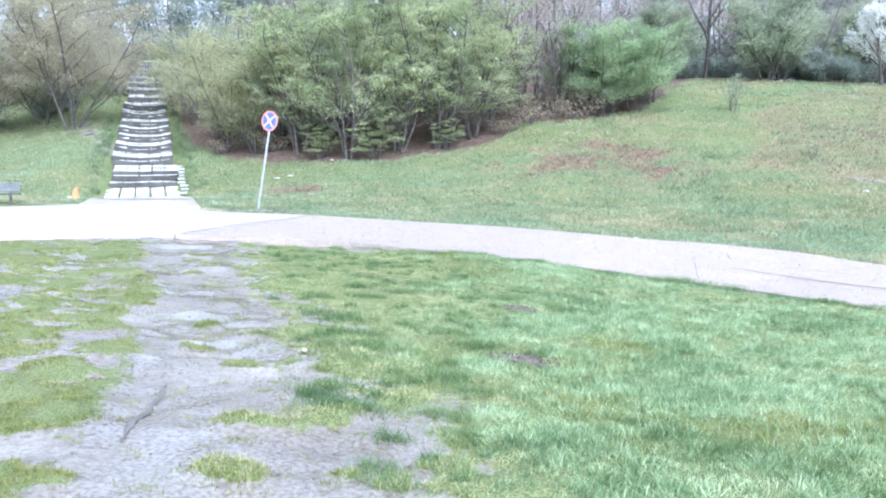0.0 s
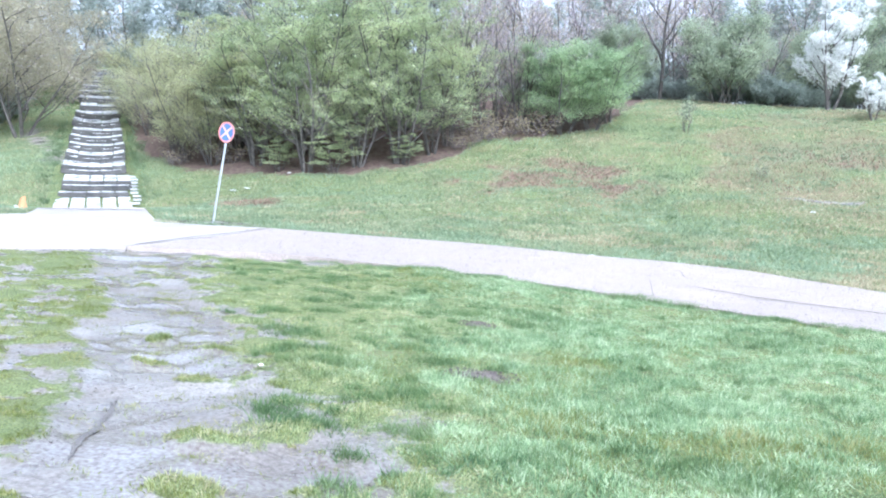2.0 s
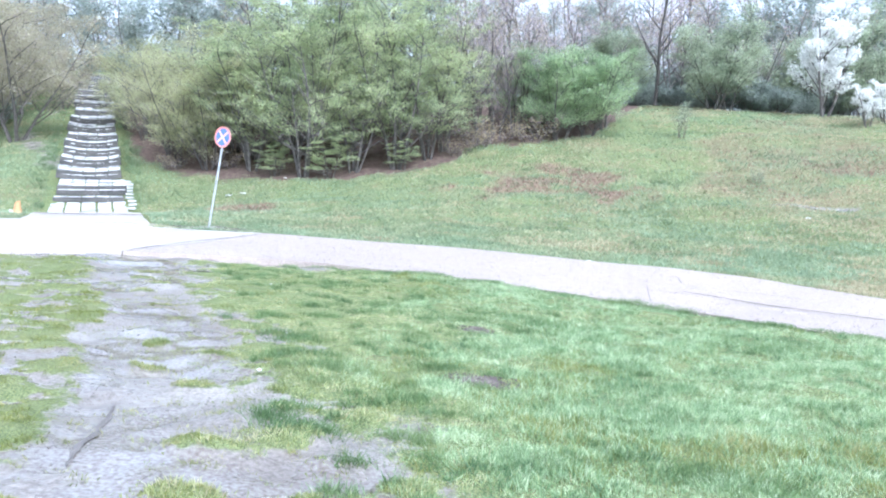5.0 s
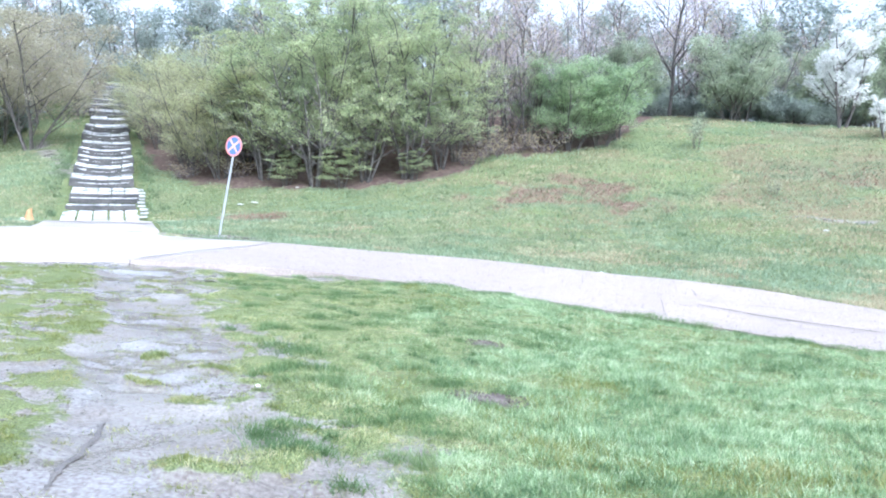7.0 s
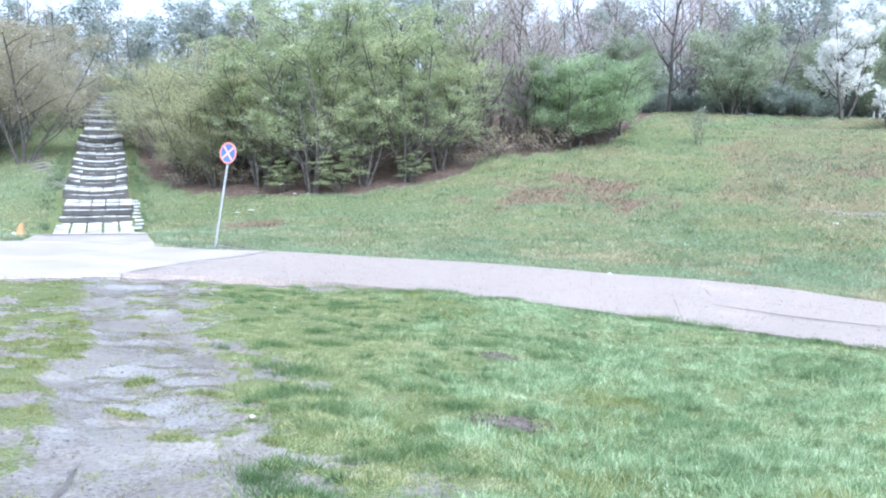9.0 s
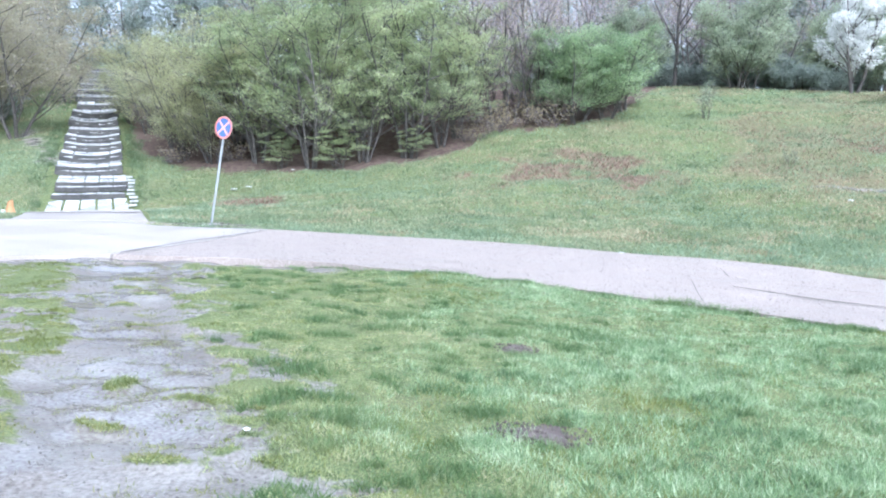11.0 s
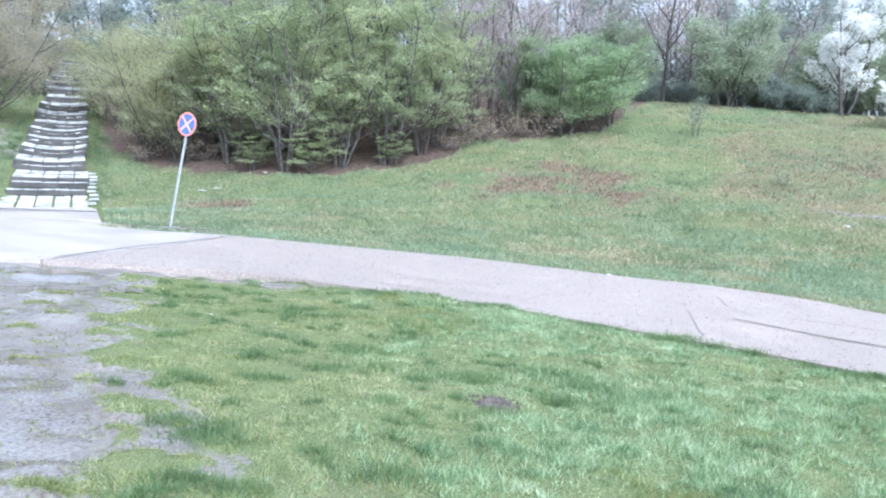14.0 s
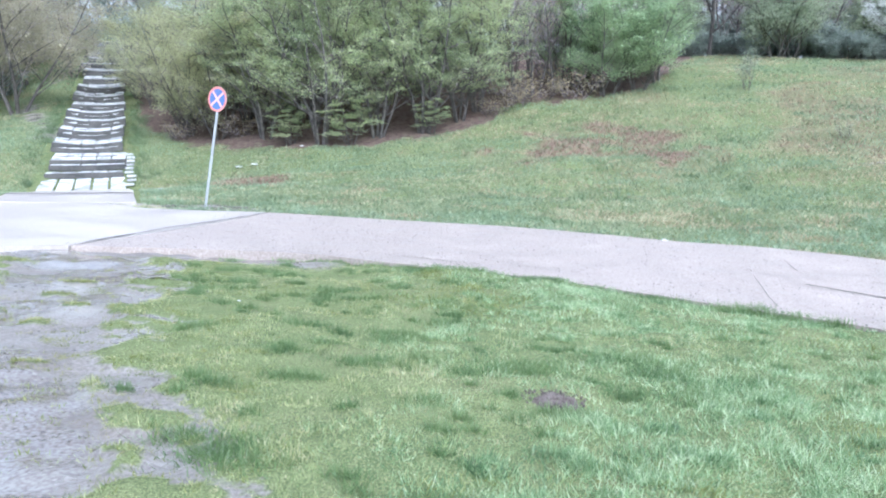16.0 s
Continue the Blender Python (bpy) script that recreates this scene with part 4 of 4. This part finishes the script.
for k in range(46):
    x = -58 + 98 * ((k * 0.618) % 1.0)
    y = 60 + 26 * fr.random() + (8 if x < -20 else 0)
    s, o = along_stair(x, y)
    if abs(o) < 3.2 and s < 75:
        continue
    (spots_a if fr.random() < 0.45 else spots_b).append((x, y, fr.uniform(0.7, 1.0)))
spots_b += [(5.0, 60.0, 0.95), (12.0, 63.0, 1.05), (13.5, 61.0, 1.0), (17.0, 64.0, 1.0), (21.0, 62.0, 0.95), (25.0, 63.0, 0.95)]
spots_b += [(-38.0, 76.0, 0.85), (-41.5, 78.0, 0.9), (-44.0, 73.0, 0.9)]
spots_a += [(-47.0, 80.0, 1.1), (-51.0, 78.0, 1.1), (-55.0, 76.0, 1.1), (-34.0, 80.0, 1.05), (-30.5, 77.0, 1.0), (-27.0, 74.0, 0.95)]
spots_b += [(-49.0, 77.0, 1.1), (-45.5, 82.0, 1.15), (-53.0, 80.0, 1.15), (-32.0, 79.0, 1.05)]
spots_a += [(-39.8, 75.0, 0.85), (-36.0, 75.5, 0.8), (7.0, 58.0, 0.85), (10.6, 60.0, 0.9), (15.5, 58.0, 0.8), (19.5, 59.0, 0.85), (24.0, 57.0, 0.75), (28.0, 56.0, 0.75), (-36.0, 82.0, 1.1), (-39.5, 80.0, 1.0), (-43.0, 84.0, 1.2)]
for k in range(30):
    x = -24 + 62 * ((k * 0.618 + 0.3) % 1.0)
    (spots_a if k % 3 == 0 else spots_b).append((x, 64 + 14 * fr.random(), fr.uniform(1.0, 1.3)))
spots_a += [(24.0, 60.0, 1.1), (26.8, 61.0, 1.2), (21.4, 58.5, 1.1), (29.5, 58.0, 1.1)]
plant(far_green, spots_a, 13)
plant(far_bare, spots_b, 14)


# ---------------------------------------------------------------- grass
def blades(name, label, x, y, length, width, mat, seed, lean=0.5, base=surface, single=False):
    rs = np.random.default_rng(seed)
    n = len(x)
    z = base(x, y) - 0.01
    az, le = rs.uniform(0, 2 * math.pi, n), np.abs(rs.normal(lean, 0.3, n))
    out = np.stack([np.cos(az), np.sin(az)], -1)
    tw = rs.uniform(0, 2 * math.pi, n)
    sx, sy = np.cos(tw) * width / 2, np.sin(tw) * width / 2
    hx, hz = np.sin(le) * length, np.cos(np.minimum(le, 1.3)) * length
    p = np.stack([x, y, z], -1)
    mid = p + np.stack([out[:, 0] * hx * 0.35, out[:, 1] * hx * 0.35, hz * 0.6], -1)
    tip = p + np.stack([out[:, 0] * hx, out[:, 1] * hx, hz], -1)
    w = np.stack([sx, sy, np.zeros(n)], -1)
    if single:
        v = np.stack([p - w, p + w, tip], 1).reshape(-1, 3)
        return tagged(new(name, mesh_np(name, v, np.arange(n * 3).reshape(-1, 3), mat)), label, "grass", kind="stuff")
    v = np.stack([p - w, p + w, mid - w * 0.75, mid + w * 0.75, tip], 1).reshape(-1, 3)
    b = np.arange(n)[:, None] * 5
    f = np.concatenate([b + np.array([[0, 1, 3]]), b + np.array([[0, 3, 2]]), b + np.array([[2, 3, 4]])])
    return tagged(new(name, mesh_np(name, v, f, mat)), label, "grass", kind="stuff")


def scatter(count, y0, y1, power, seed):
    """Spots over a wedge of lawn between y0 and y1, thinner with distance."""
    rs = np.random.default_rng(seed)
    u = rs.uniform(0, 1, count)
    y = (y0 ** (1 - power) + u * (y1 ** (1 - power) - y0 ** (1 - power))) ** (1 / (1 - power)) if power != 1 else y0 * (y1 / y0) ** u
    return rs.uniform(-0.78 * y - 0.6, 0.56 * y + 1.0), y, rs


def lushness(x, y):
    return clouds(x, y, 0.45, 21)


x1, y1, rs1 = scatter(360000, 1.9, 7.5, 0.0, 1)
x2, y2, rs2 = scatter(250000, 7.5, 14.8, 1.0, 2)
x, y = np.concatenate([x1, x2]), np.concatenate([y1, y2])
ok = (y < road_near_y(x) - 0.02) & (rng.random(len(x)) > step(0.22, 0.62, mud_mask(x, y)))
x, y = x[ok], y[ok]
west = (x < -0.1 - 0.475 * y + np.abs(rng.normal(0, 0.9, len(x))) * (rng.random(len(x)) < 0.6)) | (clouds(x, y, 0.9, 41) + rng.normal(0, 0.08, len(x)) > 0.74)
lush = lushness(x, y)
far_k = 1 + 0.09 * np.clip(y - 6, 0, 10)
right_k = step(-0.7, 0.7, x - 0.25 + 0.17 * y + (clouds(x, y, 0.8, 43) - 0.5) * 2.2)
clump = step(0.40, 0.64, clouds(x, y, 4.2, 25))
ln = rng.uniform(0.5, 1.4, len(x)) * (0.6 + 0.85 * clump) * (0.03 + 0.022 * right_k * step(0.3, 0.65, lush) + 0.012 * right_k)
tall = right_k * 0.8 + (lush - 0.5) * 0.9 + rng.normal(0, 0.14, len(x)) > 0.5
for sel, nm, lb, mt, kk, sd, le in ((west, "grass", "short yellow-green mossy turf in clumps", M_moss, 0.9, 31, 0.85), (~west & ~tall, "grass", "wet green lawn grass", M_grass, 1.0, 32, 0.8), (~west & tall, "grass", "lush green longer grass with pale sheen in its colour", M_tuft, 0.95, 33, 0.85)):
    wd = 0.0050 * far_k * rng.uniform(0.7, 1.3, len(x))
    a, b = sel & (y < 4.6), sel & (y >= 4.6)
    blades(nm, lb, x[a], y[a], ln[a] * kk, wd[a], mt, sd, le)
    blades(nm, lb + " farther off", x[b], y[b], ln[b] * kk * 1.15, wd[b] * 1.25, mt, sd + 10, le, single=True)

# darker tufts
spots = [(-2.28, 11.05, 0.16), (2.3, 12.75, 0.3), (2.85, 12.5, 0.3), (3.2, 12.25, 0.2), (-1.92, 7.02, 0.2), (-1.6, 6.95, 0.16), (-0.56, 4.75, 0.16), (-0.83, 4.1, 0.24), (0.85, 5.1, 0.35), (1.45, 6.9, 0.25), (1.4, 3.75, 0.35),
         (0.6, 9.4, 0.4), (-0.2, 9.0, 0.35), (1.1, 8.6, 0.3), (-1.7, 13.8, 0.3), (4.2, 11.3, 0.3), (-2.1, 9.9, 0.2), (-1.3, 8.7, 0.3), (-4.5, 14.2, 0.16), (5.2, 10.5, 0.35), (0.3, 13.1, 0.3)]
tx, ty, tl = [], [], []
rt = np.random.default_rng(77)
for k in range(520):
    b = 2.4 + 11.2 * rt.uniform(0, 1) ** 0.8
    spots.append((rt.uniform(0.75 - 0.44 * b, 0.5 * b + 0.5), b, 0.05 + 0.17 * rt.uniform(0, 1) ** 2))
spots += [(a + rt.uniform(-0.35, 0.35), b - rt.uniform(0.2, 0.42), 0.1) for a, b in ((0.12, 5.65), (0.02, 8.2)) for k in range(6)]
for a, b, c in spots:
    n = int(560 * (c / 0.25) ** 1.3)
    q = rt.normal(0, c * 0.45, (n, 2)) * (1.25, 0.7)
    tx.append(a + q[:, 0]), ty.append(b + q[:, 1])
    tl.append(rt.uniform(0.04, 0.11, n) * (1.7 if b > 12.2 and 2.0 < a < 3.4 else 1.0))
# clumps that hang over both edges of the road
for k in range(150):
    a = rt.uniform(-4.0, 9.5)
    b = float(road_near_y(a)) + rt.uniform(-0.12, 0.03)
    n, c = int(rt.integers(20, 110)), rt.uniform(0.05, 0.2)
    q = rt.normal(0, c, (n, 2)) * (1.3, 0.35)
    tx.append(a + q[:, 0]), ty.append(b + q[:, 1] - 0.6 * q[:, 0] * (a > 2)), tl.append(rt.uniform(0.04, 0.1, n))
tx, ty, tl = np.concatenate(tx), np.concatenate(ty), np.concatenate(tl)
ok = ty < road_near_y(tx) + 0.14
pale = (clouds(tx, ty, 0.7, 63) > 0.5) & (ty < road_near_y(tx) - 0.4) & (tx > 0.6 - 0.17 * ty)
for sel, lb, mt, sd in ((ok & ~pale, "dark green tufts of longer wet grass", M_clump, 34), (ok & pale, "wet tufts of longer grass with pale sheen in their colour", M_tuft, 38)):
    blades("grass_tufts", lb, tx[sel], ty[sel], tl[sel], 0.0075 * rt.uniform(0.7, 1.3, sel.sum()), mt, sd, 0.8, single=True)
mx, my, ml = [], [], []
for k in range(800):
    b = rt.uniform(2.3, 13.8)
    a = rt.uniform(-0.3 - 0.49 * b, 1.9 - 0.46 * b)
    if rt.random() > 0.4 + 0.6 * float(step(-1.2, 0.2, a - 0.72 + 0.46 * b)):
        continue
    n = int(rt.integers(14, 60))
    q = rt.normal(0, 1, (n, 2)) * (rt.uniform(0.02, 0.09), rt.uniform(0.015, 0.04))
    mx.append(a + q[:, 0]), my.append(b + q[:, 1]), ml.append(rt.uniform(0.015, 0.05, n))
for a, b, c, d in MUD_TUFTS:
    n = int(500 * c * d / 0.02) + 60
    sub = rt.uniform(-0.8, 0.8, (5, 2))
    q = (sub[rt.integers(0, 5, n)] + rt.normal(0, 0.42, (n, 2))) * (c, d)
    mx.append(a + q[:, 0]), my.append(b + q[:, 1]), ml.append(rt.uniform(0.015, 0.05, n))
mx, my, ml = np.concatenate(mx), np.concatenate(my), np.concatenate(ml)
blades("grass_tufts", "small trodden tufts of yellow-green grass in the mud", mx, my, ml, 0.007 * rt.uniform(0.7, 1.3, len(mx)), M_moss, 37, 0.8, single=True)

# verge and meadow beyond the road
n = 380000
ym = 14.0 * (52.0 / 14.0) ** rng.uniform(0, 1, n)
xm = rng.uniform(-0.75 * ym - 1, 0.56 * ym + 2)
s, o = along_stair(xm, ym)
ok = (ym > road_far_y(xm) + 0.05) & (mud_mask(xm, ym) < 0.4) & ~((s > -8.6) & (np.abs(o - 0.1) < 1.75)) & (litter_mask(xm, ym) < 0.5) & ~((xm < -12.5) & (ym < 20))
xm, ym = xm[ok], ym[ok]
dry = dry_mask(xm, ym) * rng.uniform(0.32, 1.4, len(xm)) > 0.5
k = 0.012 + 0.0006 * ym
mood = clouds(xm, ym * 1.6, 0.33, 61) + rng.normal(0, 0.05, len(xm))
dull = clouds(xm, ym * 1.8, 0.5, 62) + 0.015 * np.clip(xm, -8, 10) + rng.normal(0, 0.08, len(xm))
cool, straw = ~dry & (mood > 0.55), ~dry & (mood <= 0.55) & (dull > 0.58)
for sel, lb, mt, sd in ((~dry & ~cool & ~straw, "rough wet meadow grass on the bank", M_meadow, 35), (cool, "lush blue-green patches of meadow grass on the bank", M_meadow_cool, 55), (straw, "bleached straw-coloured grass on the bank", M_straw, 56)):
    blades("meadow_grass", lb, xm[sel], ym[sel], rng.uniform(0.06, 0.17, sel.sum()), (k * rng.uniform(0.7, 1.4, len(xm)))[sel], mt, sd, 0.95, single=True)
blades("dead_bracken", "flattened brown dead bracken on the bank", xm[dry], ym[dry], rng.uniform(0.08, 0.24, dry.sum()), (k * rng.uniform(0.7, 1.4, len(xm)))[dry], M_dry, 36, 1.0, single=True)


# ---------------------------------------------------------------- crumbs and wheel rut in the mud
def crumbs(count, seed):
    rs = np.random.default_rng(seed)
    y = rs.uniform(2.2, 13.5, count * 6)
    x = rs.uniform(-0.72 * y - 0.4, 1.3 - 0.42 * y)
    ok = (mud_mask(x, y) > 0.4) & (y < road_near_y(x) - 0.1) & (clouds(x, y, 1.6, 33) + rs.normal(0, 0.1, len(x)) > 0.5)
    x, y = x[ok][:count], y[ok][:count]
    n = len(x)
    r0 = rs.uniform(0.004, 0.011, n) * (0.8 + 0.06 * y)
    c = np.stack([x, y, surface(x, y) + r0 * 0.2], -1)
    d = np.array([(1, 0, 0), (-1, 0, 0), (0, 1, 0), (0, -1, 0), (0, 0, 0.6), (0, 0, -0.6)])
    v = (c[:, None] + d[None] * r0[:, None, None] * rs.uniform(0.6, 1.5, (n, 6, 1))).reshape(-1, 3)
    f = np.array([(0, 2, 4), (2, 1, 4), (1, 3, 4), (3, 0, 4), (2, 0, 5), (1, 2, 5), (3, 1, 5), (0, 3, 5)])
    tagged(new("mud_crumbs", mesh_np("mud_crumbs", v, (np.arange(n)[:, None, None] * 6 + f[None]).reshape(-1, 3), M_rut)), "small dark crumbs of earth in the wet mud", "soil", kind="stuff")


crumbs(1700, 5)


def road_bits(count, seed):
    """Dead leaves, grit and crumbs of soil strewn over the road, thicker along its edges."""
    rs = np.random.default_rng(seed)
    x = -7.0 + 16.0 * rs.uniform(0, 1, count)
    u = rs.beta(0.55, 0.55, count)
    y = road_near_y(x) * (1 - u) + road_far_y(x) * u
    c = np.stack([x, y, land(x, y) + 0.052], -1)
    r0 = rs.uniform(0.007, 0.022, count)
    az = rs.uniform(0, 6.28, count)
    ax, ay = np.stack([np.cos(az), np.sin(az) * 1.0, rs.uniform(-0.2, 0.2, count)], -1), np.stack([-np.sin(az), np.cos(az), rs.uniform(-0.2, 0.2, count)], -1)
    v = np.stack([c - ax * r0[:, None], c - ay * r0[:, None] * 0.5, c + ax * r0[:, None], c + ay * r0[:, None] * 0.5, c + np.array((0, 0, 1)) * r0[:, None] * 0.5], 1).reshape(-1, 3)
    f = np.array([(0, 1, 4), (1, 2, 4), (2, 3, 4), (3, 0, 4)])
    tagged(new("road_grit", mesh_np("road_grit", v, (np.arange(count)[:, None, None] * 5 + f[None]).reshape(-1, 3), M_rut)), "dead leaves and crumbs of soil on the wet road", "grit", kind="stuff")


road_bits(2600, 12)


def rut(points, width, seed):
    q = resample(points, 80)
    rs = np.random.default_rng(seed)
    d = np.gradient(q, axis=0)
    nrm = np.stack([-d[:, 1], d[:, 0]], -1) / np.linalg.norm(d, axis=1)[:, None]
    q = q + nrm * np.convolve(rs.normal(0, 0.02, 80), np.ones(7) / 7, "same")[:, None]
    w = width * (0.35 + clouds(q[:, 0], q[:, 1], 3.0, seed))[:, None] * np.sin(np.linspace(0.05, 3.09, 80))[:, None]
    rows = []
    for k, lift in ((-0.5, 0.006), (-0.25, 0.016), (0.0, 0.008), (0.25, 0.014), (0.5, 0.006)):
        p = q + nrm * w * k
        rows.append(np.column_stack([p, surface(p[:, 0], p[:, 1]) + lift]))
    v = np.concatenate(rows)
    i = np.arange(79)
    f = np.concatenate([np.stack([i + 80 * k, i + 1 + 80 * k, i + 81 + 80 * k, i + 80 + 80 * k], -1) for k in range(4)])
    tagged(new("wheel_rut", mesh_np("wheel_rut", v, f, M_rut, True)), "dark wheel rut pressed into the mud", "rut")


rut([(-1.72, 3.15), (-1.86, 3.56), (-1.97, 3.95), (-2.1, 4.35)], 0.055, 3)
rut([(-5.3, 12.3), (-4.7, 12.0), (-4.2, 11.9)], 0.08, 6)


# ---------------------------------------------------------------- tussocks on the bank
rq = np.random.default_rng(91)
ux, uy, ul = [], [], []
for k in range(260):
    sa = rq.uniform(-0.6, 34.0)
    oa = (1.55 + abs(rq.normal(0, 0.35))) * rq.choice((-1, 1)) if sa < 16 or rq.random() < 0.5 else rq.uniform(-1.3, 1.3)
    a, b = stair_xy(sa, oa)
    n = int(rq.integers(20, 60))
    q = rq.normal(0, rq.uniform(0.06, 0.2), (n, 2))
    ux.append(a + q[:, 0]), uy.append(b + q[:, 1]), ul.append(rq.uniform(0.12, 0.34, n))
while len(ux) < 900:
    b = rq.uniform(20.0, 46.0)
    a = rq.uniform(-0.62 * b, 0.52 * b)
    sa, oa = along_stair(a, b)
    if b < road_far_y(a) + 0.3 or abs(oa) < 2.6 or litter_mask(a, b) > 0.3:
        continue
    n = int(rq.integers(25, 80))
    size = rq.uniform(0.12, 0.5)
    q = rq.normal(0, size, (n, 2)) * (1.4, 0.7)
    ux.append(a + q[:, 0]), uy.append(b + q[:, 1]), ul.append(rq.uniform(0.08, 0.24, n))
ux, uy, ul = np.concatenate(ux), np.concatenate(uy), np.concatenate(ul)
ok = uy > road_far_y(ux) + 0.05
blades("meadow_tussocks", "darker grass tussocks on the bank", ux[ok], uy[ok], ul[ok], 0.022 * rq.uniform(0.6, 1.3, ok.sum()), M_meadow_dark, 92, 0.85, single=True)
